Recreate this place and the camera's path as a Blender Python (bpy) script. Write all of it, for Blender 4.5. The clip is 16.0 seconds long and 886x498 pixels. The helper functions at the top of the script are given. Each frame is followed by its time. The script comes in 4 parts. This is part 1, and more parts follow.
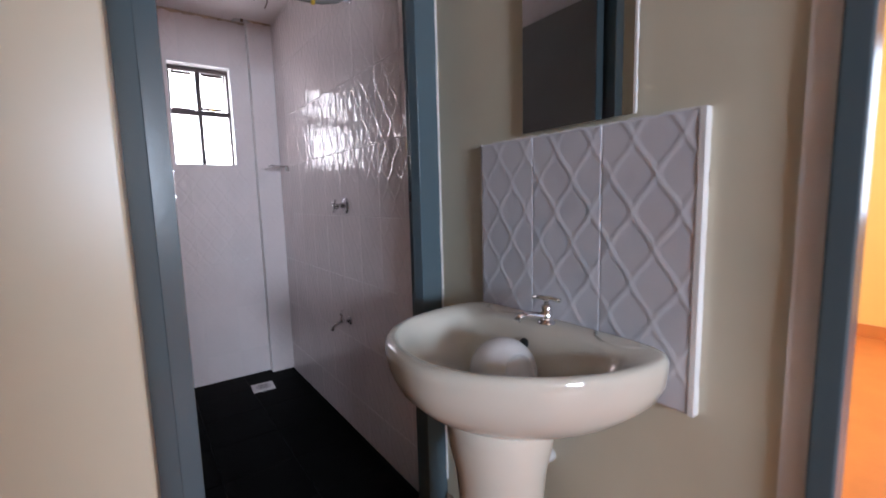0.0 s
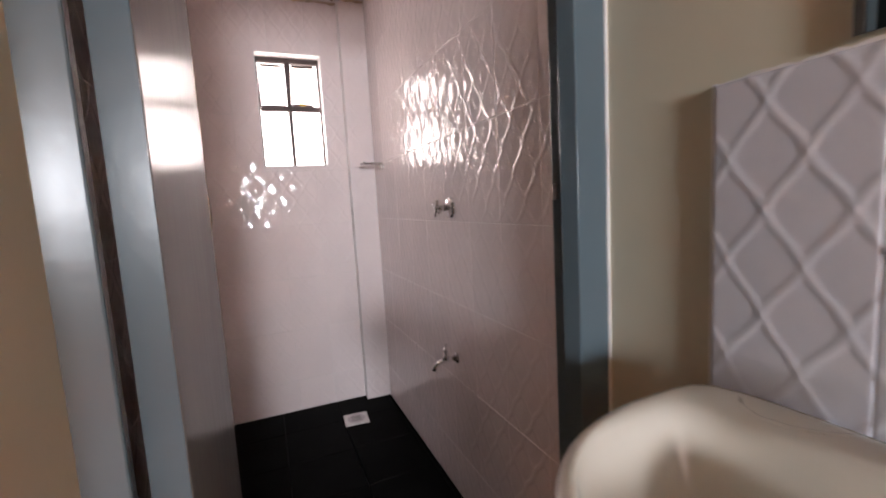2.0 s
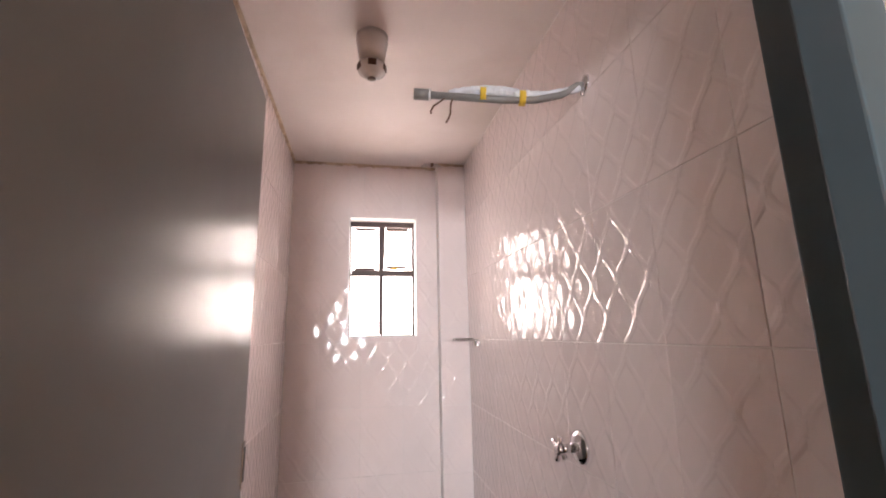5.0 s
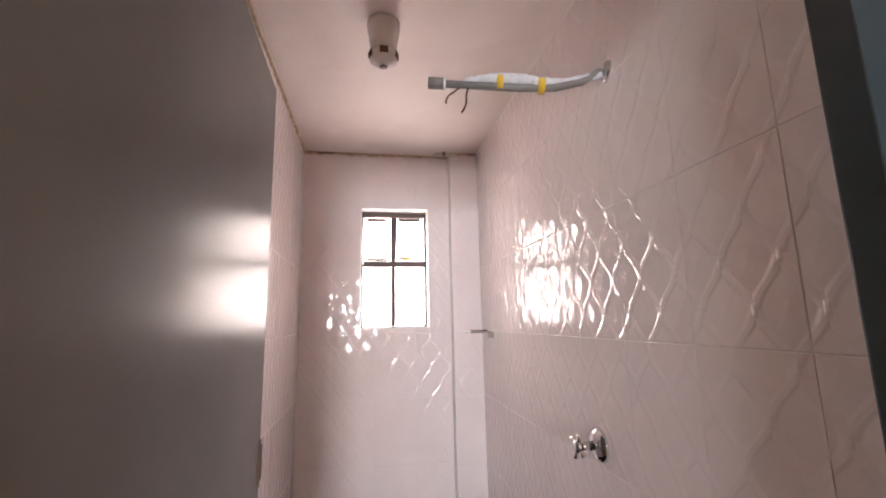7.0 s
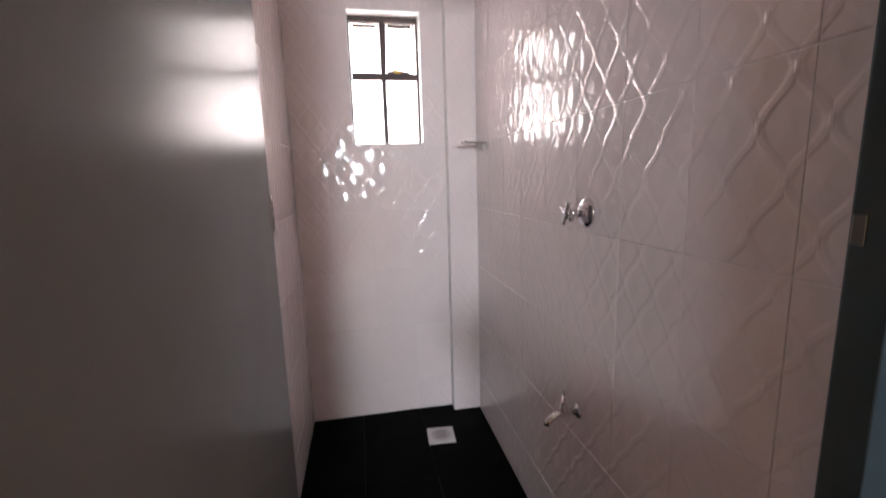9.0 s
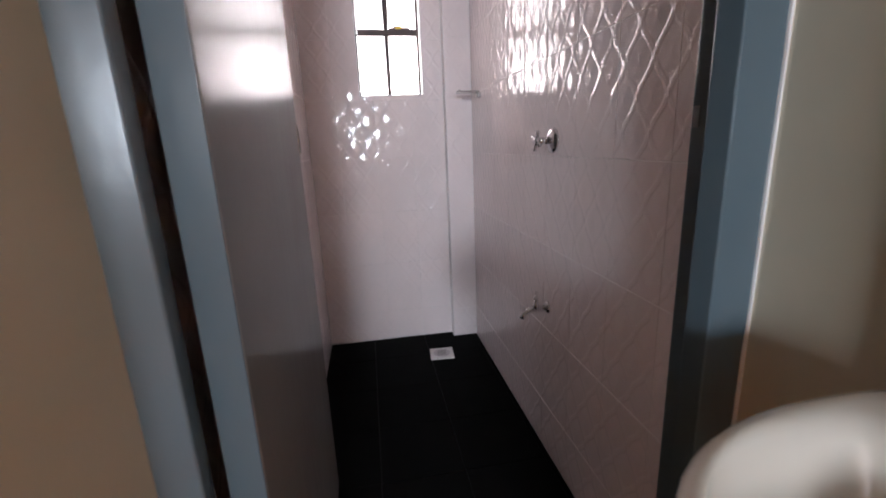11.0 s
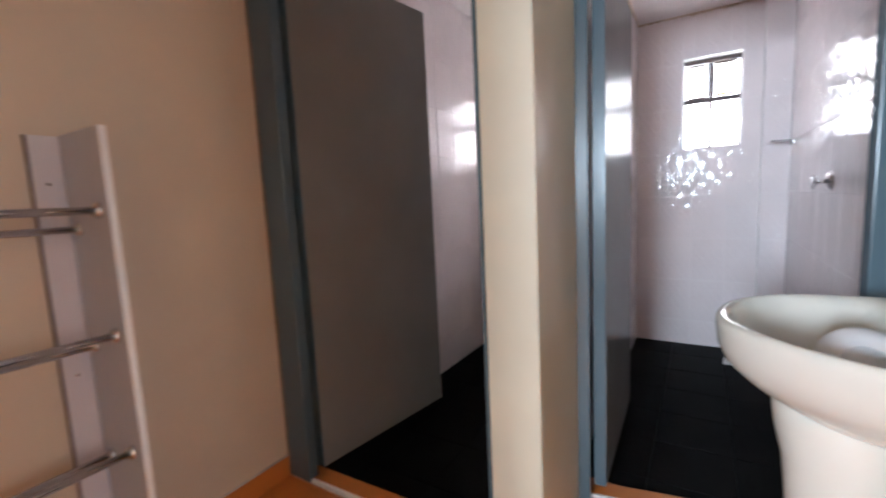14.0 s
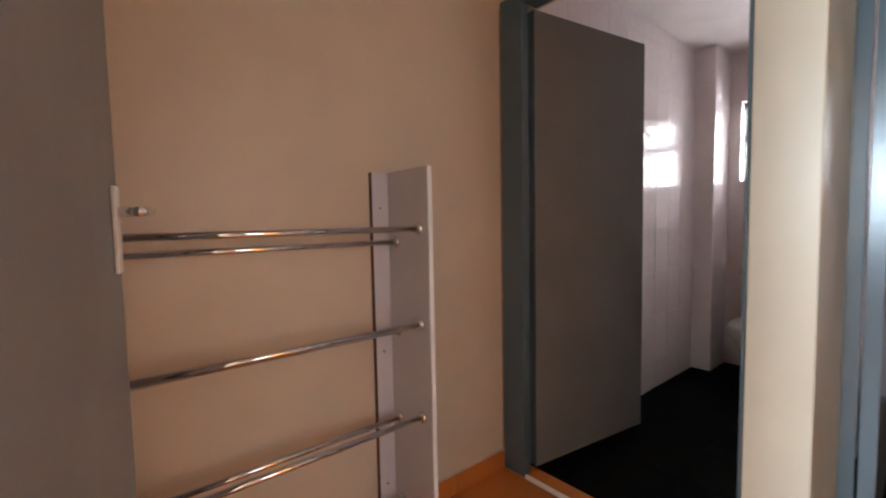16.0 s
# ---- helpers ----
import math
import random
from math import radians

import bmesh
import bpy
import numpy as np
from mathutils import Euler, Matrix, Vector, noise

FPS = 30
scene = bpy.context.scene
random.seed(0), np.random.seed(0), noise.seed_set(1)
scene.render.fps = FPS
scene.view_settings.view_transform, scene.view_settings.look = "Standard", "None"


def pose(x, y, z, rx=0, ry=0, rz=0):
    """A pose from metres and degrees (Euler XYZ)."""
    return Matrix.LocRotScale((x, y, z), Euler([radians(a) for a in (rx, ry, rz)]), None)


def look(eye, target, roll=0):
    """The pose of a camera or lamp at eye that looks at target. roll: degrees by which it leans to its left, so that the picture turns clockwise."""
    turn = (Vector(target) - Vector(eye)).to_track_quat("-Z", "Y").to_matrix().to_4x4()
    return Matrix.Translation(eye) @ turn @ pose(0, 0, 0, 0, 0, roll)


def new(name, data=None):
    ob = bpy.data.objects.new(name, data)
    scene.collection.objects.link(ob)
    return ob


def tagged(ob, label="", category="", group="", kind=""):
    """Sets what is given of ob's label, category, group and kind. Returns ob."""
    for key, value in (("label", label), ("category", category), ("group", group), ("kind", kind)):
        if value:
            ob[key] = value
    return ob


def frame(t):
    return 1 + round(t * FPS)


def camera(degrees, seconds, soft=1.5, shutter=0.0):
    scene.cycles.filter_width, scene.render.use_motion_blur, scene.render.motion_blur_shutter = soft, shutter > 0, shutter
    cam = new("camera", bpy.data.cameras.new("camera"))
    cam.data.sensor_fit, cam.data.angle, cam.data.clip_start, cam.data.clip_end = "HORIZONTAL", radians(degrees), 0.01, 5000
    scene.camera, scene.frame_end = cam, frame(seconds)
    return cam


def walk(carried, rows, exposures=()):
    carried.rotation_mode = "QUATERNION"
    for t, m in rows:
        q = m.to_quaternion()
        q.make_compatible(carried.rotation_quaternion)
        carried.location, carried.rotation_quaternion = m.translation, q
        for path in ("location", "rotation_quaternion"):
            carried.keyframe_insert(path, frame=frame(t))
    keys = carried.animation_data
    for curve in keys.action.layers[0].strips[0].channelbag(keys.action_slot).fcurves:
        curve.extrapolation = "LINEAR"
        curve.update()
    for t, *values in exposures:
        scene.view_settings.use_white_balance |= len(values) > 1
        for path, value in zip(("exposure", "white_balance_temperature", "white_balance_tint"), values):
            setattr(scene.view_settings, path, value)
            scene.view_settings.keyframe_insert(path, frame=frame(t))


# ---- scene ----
cam = camera(92.4, 16.0, soft=1.9, shutter=0.4)
EXPOSURES = [(0, 0.05, 5600, 11), (1, 0.3, 6300, 15), (3, 0.62, 6700, 16), (5, 0.82, 6900, 16), (7.5, 0.74, 6600, 14), (8, 0.64, 6300, 12), (9.5, 0.42, 6350, 12), (12, 0.25, 5950, 13), (13.2, 0.36, 6300, 11), (13.95, 0.72, 5500, 5), (14.4, 0.52, 5500, 4), (16, 0.68, 5600, 3)]
PATH = [
    (0, (0.223, 0.206, 1.156), (1.430, 1.881, 0.910), -1.5),
    (0.5, (0.301, 0.332, 1.156), (1.449, 2.051, 0.927), -1.6),
    (1, (0.360, 0.448, 1.163), (1.403, 2.234, 0.935), -2.0),
    (1.5, (0.397, 0.558, 1.152), (1.327, 2.407, 0.934), -2.4),
    (2, (0.415, 0.717, 1.153), (1.212, 2.625, 0.928), -3.2),
    (2.5, (0.424, 0.857, 1.164), (1.114, 2.809, 0.958), -3.3),
    (3, (0.437, 0.936, 1.181), (1.025, 2.922, 0.999), -3.4),
    (3.5, (0.465, 1.022, 1.221), (0.934, 3.045, 1.091), -3.4),
    (4, (0.485, 1.077, 1.269), (0.907, 3.114, 1.281), -2.5),
    (4.5, (0.495, 1.095, 1.341), (0.909, 3.121, 1.562), -1.5),
    (5, (0.506, 1.094, 1.413), (0.903, 3.096, 1.817), -1.2),
    (7.5, (0.489, 1.121, 1.436), (0.832, 3.153, 1.719), -1.3),
    (8, (0.480, 1.121, 1.367), (0.832, 3.170, 1.432), -1.3),
    (8.5, (0.473, 1.116, 1.296), (0.844, 3.156, 1.142), -1.3),
    (9, (0.470, 1.112, 1.233), (0.850, 3.128, 0.888), -1.6),
    (9.5, (0.465, 1.092, 1.184), (0.852, 3.072, 0.676), -1.8),
    (12, (0.459, 0.528, 1.133), (0.624, 2.551, 0.677), -3.6),
    (12.5, (0.458, 0.347, 1.138), (0.458, 2.398, 0.787), -3.3),
    (13, (0.466, 0.120, 1.147), (0.277, 2.173, 0.869), -2.5),
    (13.5, (0.513, -0.061, 1.148), (-0.072, 1.918, 0.887), -2.2),
    (14, (0.587, -0.236, 1.134), (-0.496, 1.524, 0.891), -2.7),
    (14.5, (0.577, -0.354, 1.141), (-0.731, 1.248, 0.918), -3.1),
    (15, (0.525, -0.482, 1.160), (-0.827, 1.087, 0.964), -2.0),
    (15.5, (0.474, -0.606, 1.161), (-0.974, 0.877, 0.995), -1.5),
    (16, (0.446, -0.604, 1.169), (-1.160, 0.710, 1.034), -1.1),
]
walk(cam, [(t, look(eye, target, roll)) for t, eye, target, roll in PATH], EXPOSURES)

# ---------- world and light ----------
world = bpy.data.worlds.new("sky")
scene.world = world
world.use_nodes = True
wn = world.node_tree.nodes
sky = wn.new("ShaderNodeTexSky")
sky.sky_type = "NISHITA"
sky.sun_disc = False
sky.sun_elevation, sky.sun_rotation = radians(48), radians(150)
wn["Background"].inputs[1].default_value = 0.12
world.node_tree.links.new(sky.outputs[0], wn["Background"].inputs[0])

sun = new("sun", bpy.data.lights.new("sun", "SUN"))
sun.data.energy, sun.data.angle, sun.data.color = 2.5, radians(0.5), (1.0, 0.94, 0.86)
sun.matrix_world = look((0, 0, 8), (2.2, 4.2, 0.0))


def area(name, eye, target, width, height, watts, colour):
    lamp = new(name, bpy.data.lights.new(name, "AREA"))
    lamp.data.shape, lamp.data.size, lamp.data.size_y = "RECTANGLE", width, height
    lamp.data.energy, lamp.data.color = watts, colour
    lamp.matrix_world = look(eye, target)
    return lamp


# skylight entering by the shower's and the toilet's window openings
area("shower_window_upper_light", (0.62, 3.560, 1.8705), (0.62, 1.963, 1.6505), 0.40, 0.31, 0.42, (1.0, 0.72, 0.61))
area("shower_window_lower_light", (0.62, 3.537, 1.5695), (0.62, 2.037, 2.9695), 0.40, 0.31, 1.55, (1.0, 0.81, 0.75))
area("toilet_window_light", (-0.46, 3.50, 1.74), (-0.46, 2.0, 1.35), 0.40, 0.62, 5.6, (1.0, 0.82, 0.77))
# two fill lamps added in unseen openings, to brighten next room and lobby
area("orange_room_window_light", (3.00, 2.58, 1.6), (2.8, 0.0, 0.6), 1.2, 1.2, 120.0, (1.0, 0.97, 0.93))
area("orange_room_end_window_light", (4.72, -0.25, 1.55), (0.0, -0.10, 1.0), 1.2, 1.2, 18.0, (0.97, 0.98, 1.0))
# added lamp in an unseen hall, set where shadows and tile glints point
area("hall_window_light", (0.08, -3.45, 1.52), (0.50, 0.9, 1.15), 0.70, 0.66, 128.0, (0.88, 0.94, 1.0))


# ---------- materials ----------
def nodes_of(name):
    m = bpy.data.materials.new(name)
    m.use_nodes = True
    t = m.node_tree
    return m, t, t.nodes["Principled BSDF"]


def surface(name, colour, rough=0.5, metal=0.0, vary=0.12, scale=6.0, fine=90.0, bump=0.05, stain=None, stain_amount=0.0, coat=0.0, per_piece=0.0, rough_vary=0.1, streak=1.0):
    """Paint, tile, metal: two scales of variation, a fine relief, optional stains."""
    m, t, p = nodes_of(name)
    n, l = t.nodes, t.links
    big = n.new("ShaderNodeTexNoise")
    big.inputs["Scale"].default_value, big.inputs["Detail"].default_value = scale, 6
    small = n.new("ShaderNodeTexNoise")
    small.inputs["Scale"].default_value, small.inputs["Detail"].default_value = fine, 4
    geo = n.new("ShaderNodeNewGeometry")
    l.new(geo.outputs["Position"], big.inputs["Vector"])
    stretch = n.new("ShaderNodeVectorMath")
    stretch.operation = "MULTIPLY"
    stretch.inputs[1].default_value = (1.0, 1.0, streak)
    l.new(geo.outputs["Position"], stretch.inputs[0])
    l.new(stretch.outputs[0], small.inputs["Vector"])
    ramp = n.new("ShaderNodeMapRange")
    ramp.inputs["From Min"].default_value, ramp.inputs["From Max"].default_value = 0.3, 0.7
    ramp.inputs["To Min"].default_value, ramp.inputs["To Max"].default_value = 1 - vary, 1 + vary
    l.new(big.outputs["Fac"], ramp.inputs["Value"])
    mul = n.new("ShaderNodeVectorMath")
    mul.operation = "SCALE"
    mul.inputs[0].default_value = colour
    l.new(ramp.outputs[0], mul.inputs["Scale"])
    last = mul.outputs[0]
    if per_piece:
        info = n.new("ShaderNodeObjectInfo")
        r2 = n.new("ShaderNodeMapRange")
        r2.inputs["To Min"].default_value, r2.inputs["To Max"].default_value = 1 - per_piece, 1 + per_piece
        l.new(info.outputs["Random"], r2.inputs["Value"])
        m2 = n.new("ShaderNodeVectorMath")
        m2.operation = "SCALE"
        l.new(last, m2.inputs[0])
        l.new(r2.outputs[0], m2.inputs["Scale"])
        last = m2.outputs[0]
    if stain:
        sn = n.new("ShaderNodeTexNoise")
        sn.inputs["Scale"].default_value, sn.inputs["Detail"].default_value = scale * 0.7, 8
        sn.inputs["Distortion"].default_value = 0.6
        l.new(geo.outputs["Position"], sn.inputs["Vector"])
        sr = n.new("ShaderNodeMapRange")
        sr.inputs["From Min"].default_value, sr.inputs["From Max"].default_value = 0.52, 0.75
        sr.inputs["To Max"].default_value = stain_amount
        l.new(sn.outputs["Fac"], sr.inputs["Value"])
        mx = n.new("ShaderNodeMix")
        mx.data_type = "RGBA"
        mx.inputs["B"].default_value = (*stain, 1)
        l.new(sr.outputs[0], mx.inputs["Factor"])
        l.new(last, mx.inputs["A"])
        last = mx.outputs["Result"]
    l.new(last, p.inputs["Base Color"])
    rr = n.new("ShaderNodeMapRange")
    rr.inputs["From Min"].default_value, rr.inputs["From Max"].default_value = 0.3, 0.7
    rr.inputs["To Min"].default_value, rr.inputs["To Max"].default_value = max(0.02, rough * (1 - rough_vary)), min(1.0, rough * (1 + rough_vary))
    l.new(small.outputs["Fac"], rr.inputs["Value"])
    l.new(rr.outputs[0], p.inputs["Roughness"])
    p.inputs["Metallic"].default_value = metal
    p.inputs["Coat Weight"].default_value = coat
    p.inputs["Coat Roughness"].default_value = 0.06
    if bump:
        b = n.new("ShaderNodeBump")
        b.inputs["Strength"].default_value, b.inputs["Distance"].default_value = bump, 0.004
        add = n.new("ShaderNodeMath")
        add.operation = "ADD"
        l.new(small.outputs["Fac"], add.inputs[0])
        l.new(big.outputs["Fac"], add.inputs[1])
        l.new(add.outputs[0], b.inputs["Height"])
        l.new(b.outputs["Normal"], p.inputs["Normal"])
    return m


def glowing(name, colour, strength):
    m, t, p = nodes_of(name)
    p.inputs["Base Color"].default_value = (*colour, 1)
    p.inputs["Emission Color"].default_value = (*colour, 1)
    p.inputs["Emission Strength"].default_value = strength
    return m


M_CREAM = surface("cream gloss wall paint", (0.645, 0.605, 0.475), 0.32, vary=0.05, scale=3, bump=0.0, rough_vary=0.0)
M_BEIGE = surface("beige wall paint", (0.62, 0.495, 0.365), 0.42, vary=0.06, scale=2.5, fine=80, bump=0.05, stain=(0.40, 0.30, 0.21), stain_amount=0.2)
M_ORANGE_WALL = surface("ochre wall paint", (0.74, 0.43, 0.10), 0.5, vary=0.05, scale=2, bump=0.08)
M_ORANGE_FLOOR = surface("orange red floor tile", (0.52, 0.17, 0.030), 0.38, vary=0.12, scale=5, bump=0.05, per_piece=0.06)
M_PANEL_TILE = surface("lilac grey glaze", (0.635, 0.635, 0.69), 0.2, vary=0.04, scale=5, fine=30, bump=0.03)
# paler copy of the panel glaze: the ridges' sheen put into colour
M_PANEL_RIDGE_LIT = surface("lilac glaze with painted ridge sheen", (0.68, 0.68, 0.735), 0.2, vary=0.04, scale=5, fine=30, bump=0.03)
M_GROUT = surface("pale grout", (0.55, 0.50, 0.46), 0.8, vary=0.15, scale=12, bump=0.2, stain=(0.25, 0.2, 0.15), stain_amount=0.4)
M_TILE_GROUT = surface("white tile grout", (0.82, 0.78, 0.76), 0.6, vary=0.06, scale=10, bump=0.1, stain=(0.42, 0.34, 0.28), stain_amount=0.3)
M_BLACK_TILE = surface("black floor tile", (0.0042, 0.0042, 0.0040), 0.42, vary=0.25, scale=7, fine=120, bump=0.06, per_piece=0.12)
M_DARK_GROUT = surface("dark floor grout", (0.005, 0.0048, 0.0046), 0.85, vary=0.3, scale=20, bump=0.2)
M_CEILING = surface("white ceiling paint", (0.80, 0.735, 0.71), 0.6, vary=0.05, scale=3, bump=0.15, stain=(0.45, 0.34, 0.25), stain_amount=0.25)
M_BLUE = surface("blue grey gloss paint", (0.095, 0.136, 0.160), 0.25, vary=0.03, scale=5, fine=40, bump=0.07, rough_vary=0.0)
M_DOOR = surface("grey gloss door paint", (0.205, 0.205, 0.200), 0.24, rough_vary=0.14, vary=0.06, scale=3, fine=34, bump=0.03, stain=(0.16, 0.15, 0.14), stain_amount=0.3, streak=0.06)
M_CERAMIC = surface("white vitreous china", (0.64, 0.605, 0.52), 0.06, vary=0.03, scale=6, bump=0.0, coat=0.3, stain=(0.60, 0.54, 0.42), stain_amount=0.15)
M_CHROME = surface("polished chrome", (0.72, 0.72, 0.73), 0.09, metal=1.0, vary=0.05, bump=0.0)
M_DULL_CHROME = surface("water spotted chrome", (0.50, 0.49, 0.47), 0.25, metal=1.0, vary=0.15, scale=40, bump=0.03)
M_STEEL = surface("brown red steel window", (0.055, 0.030, 0.026), 0.45, vary=0.25, scale=20, bump=0.15)
M_WHITE_PAINT = surface("white gloss trim paint", (0.83, 0.82, 0.81), 0.3, vary=0.05, scale=6, bump=0.15, stain=(0.5, 0.47, 0.43), stain_amount=0.3)
M_BOARD = surface("white laminated board", (0.60, 0.56, 0.58), 0.42, vary=0.03, scale=5, bump=0.04)
M_PLASTIC = surface("white plastic", (0.74, 0.72, 0.71), 0.25, vary=0.02, bump=0.0)
M_RUBBER = surface("black plastic", (0.02, 0.02, 0.02), 0.5, vary=0.2, bump=0.02)
M_BROWN = surface("brown edge band", (0.10, 0.045, 0.025), 0.5, vary=0.2, scale=30)
M_GREY_PIPE = surface("grey pvc pipe", (0.20, 0.19, 0.18), 0.45, vary=0.15, scale=30)
M_FOIL = surface("pale plastic wrap", (0.62, 0.64, 0.68), 0.18, vary=0.1, scale=60, fine=140, bump=0.5)
M_TAPE = surface("yellow tape", (0.70, 0.45, 0.04), 0.4, vary=0.1, scale=40)
M_STAINED = surface("stained ceiling filler", (0.60, 0.48, 0.36), 0.85, vary=0.25, scale=18, bump=0.5, stain=(0.22, 0.13, 0.07), stain_amount=0.8)
M_BARE = surface("bare broken plaster", (0.22, 0.15, 0.10), 0.9, vary=0.3, scale=40, bump=0.8)
M_BLACK_TILE.node_tree.nodes["Principled BSDF"].inputs["IOR"].default_value = 1.07
M_DOOR.node_tree.nodes["Principled BSDF"].inputs["IOR"].default_value = 1.12
M_SKYCARD = glowing("bright overcast outside", (1.0, 0.95, 0.93), 5.0)


def mirror_material():
    m, t, p = nodes_of("mirror silver")
    p.inputs["Base Color"].default_value = (0.62, 0.63, 0.62, 1)
    p.inputs["Metallic"].default_value, p.inputs["Roughness"].default_value = 1.0, 0.02
    return m


def glass_material():
    m, t, p = nodes_of("window glass")
    p.inputs["Base Color"].default_value = (0.98, 0.98, 0.98, 1)
    p.inputs["Roughness"].default_value, p.inputs["Transmission Weight"].default_value, p.inputs["IOR"].default_value = 0.03, 1.0, 1.1
    return m


M_MIRROR, M_GLASS = mirror_material(), glass_material()


# ---------- mesh helpers ----------
def part(name, bm, material, parent=None, label="", smooth=False, at=None):
    me = bpy.data.meshes.new(name)
    bm.normal_update()
    bm.to_mesh(me)
    bm.free()
    me.materials.append(material)
    if smooth:
        for p in me.polygons:
            p.use_smooth = True
    ob = new(name, me)
    if parent is not None:
        ob.parent = parent
    if at is not None:
        ob.matrix_basis = at
    if label:
        ob["label"] = label
    return ob


def empty(name, m, label, category, group="", kind=""):
    ob = new(name)
    ob.matrix_basis = m
    return tagged(ob, label, category, group, kind)


def box(x0, x1, y0, y1, z0, z1, bevel=0.0, bm=None, segments=2):
    bm = bm or bmesh.new()
    vs = bmesh.ops.create_cube(bm, size=1.0)["verts"]
    bmesh.ops.transform(bm, matrix=Matrix.LocRotScale(((x0 + x1) / 2, (y0 + y1) / 2, (z0 + z1) / 2), None, (x1 - x0, y1 - y0, z1 - z0)), verts=vs)
    if bevel:
        es = list({e for v in vs for e in v.link_edges})
        bmesh.ops.bevel(bm, geom=es, offset=bevel, segments=segments, affect="EDGES", profile=0.5)
    return bm


def rod(points, radius, sides=12, bm=None, caps=True, radii=None):
    """A round bar along a line of points."""
    bm = bm or bmesh.new()
    pts = [Vector(p) for p in points]
    rings = []
    side = None
    for i, p in enumerate(pts):
        d = ((pts[min(i + 1, len(pts) - 1)] - pts[max(i - 1, 0)])).normalized()
        if side is None:
            side = d.orthogonal().normalized()
        side = (side - d * side.dot(d)).normalized()
        up = d.cross(side)
        r = radii[i] if radii else radius
        rings.append([bm.verts.new(p + (side * math.cos(a) + up * math.sin(a)) * r) for a in [2 * math.pi * k / sides for k in range(sides)]])
    for a, b in zip(rings, rings[1:]):
        for k in range(sides):
            bm.faces.new((a[k], a[(k + 1) % sides], b[(k + 1) % sides], b[k]))
    if caps:
        bm.faces.new(rings[0][::-1])
        bm.faces.new(rings[-1])
    return bm


def lathe(profile, sides=24, m=None, bm=None, sx=1.0, sy=1.0):
    """A turned body about z from (radius, height) pairs."""
    bm = bm or bmesh.new()
    m = m or Matrix()
    rings = []
    for r, z in profile:
        if r < 1e-6:
            rings.append([bm.verts.new(m @ Vector((0, 0, z)))])
        else:
            rings.append([bm.verts.new(m @ Vector((r * sx * math.cos(a), r * sy * math.sin(a), z))) for a in [2 * math.pi * k / sides for k in range(sides)]])
    for a, b in zip(rings, rings[1:]):
        for k in range(sides):
            k2 = (k + 1) % sides
            if len(a) == 1:
                bm.faces.new((a[0], b[k2], b[k]))
            elif len(b) == 1:
                bm.faces.new((a[k], a[k2], b[0]))
            else:
                bm.faces.new((a[k], a[k2], b[k2], b[k]))
    bmesh.ops.recalc_face_normals(bm, faces=bm.faces)
    return bm


def structure(name, bm, material, label, category="wall"):
    return tagged(part(name, bm, material), label, category, kind="structure")


# ---------- plan ----------
RX = 1.04            # tiled face of the shower's right wall
BX = 1.081           # painted face of the basin wall
SX = 0.166           # tiled face of the shower's left wall
FY = 3.24            # tiled far wall
PX0, PX1, PY = 0.058, 0.215, 0.845   # pier between the two doors
LX = -0.892          # lobby's left wall
TX = -0.855          # toilet's left wall, tiled face
BACK = -0.74         # lobby's back wall
CEIL, TCEIL, LCEIL = 2.29, 2.40, 2.62
WIN = (0.449, 0.791, 1.40, 2.005)     # shower window opening
TWIN = (-0.648, -0.30, 1.43, 2.03)    # toilet window opening
T = 0.0014            # tile thickness

# floors
structure("floor_shower_toilet", box(-1.0, 0.099, 0.901, 1.301, -0.20, -0.006, bm=box(-1.0, 1.25, 1.301, 3.5, -0.20, -0.006)), M_DARK_GROUT, "dark grout bed under black floor tiles", "floor")
structure("floor_nook", box(0.10, 1.25, 0.901, 1.30, -0.20, -0.006), M_GROUT, "pale grout bed in the basin nook", "floor")
structure("floor_lobby", box(-1.0, 1.06, -0.95, 0.90, -0.20, -0.006), M_GROUT, "pale grout bed under orange floor tiles", "floor")
structure("floor_orange_room", box(1.06, 4.85, -2.7, 2.7, -0.20, 0.0), M_ORANGE_FLOOR, "glossy orange-red floor of the next room", "floor")
# ceilings
structure("ceiling_shower", box(0.10, 1.10, 1.30, 3.30, CEIL, CEIL + 0.12), M_CEILING, "white painted ceiling, stained at the edges", "ceiling")
structure("ceiling_toilet", box(-0.95, 0.10, 0.95, 3.30, TCEIL, TCEIL + 0.12), M_CEILING, "white painted ceiling of the toilet room", "ceiling")
structure("ceiling_lobby", box(-1.0, 1.25, -0.95, 1.35, LCEIL, LCEIL + 0.12), M_CEILING, "white painted ceiling of the lobby", "ceiling")
structure("ceiling_orange_room", box(1.22, 4.85, -2.7, 2.7, LCEIL, LCEIL + 0.12), M_CEILING, "white painted ceiling of the next room", "ceiling")


def wall_with_hole(y0, y1, x0, x1, z1, hole):
    a, b, c, d = hole
    bm = box(x0, a, y0, y1, -0.1, z1)
    box(b, x1, y0, y1, -0.1, z1, bm=bm)
    box(a, b, y0, y1, -0.1, c, bm=bm)
    box(a, b, y0, y1, d, z1, bm=bm)
    return bm


WALL_FAR = structure("wall_far_shower", wall_with_hole(FY + T, FY + 0.20, 0.10, 1.25, 2.6, WIN), M_TILE_GROUT, "painted outer wall round the shower window")
WALL_FAR_T = structure("wall_far_toilet", wall_with_hole(FY + T, FY + 0.20, -1.05, 0.10, 2.6, TWIN), M_TILE_GROUT, "painted outer wall round the toilet window")
WALL_RIGHT = structure("wall_right_shower", box(RX + T, 1.22, 1.46, FY + T, -0.1, 2.6), M_TILE_GROUT, "wall behind the shower tiles")
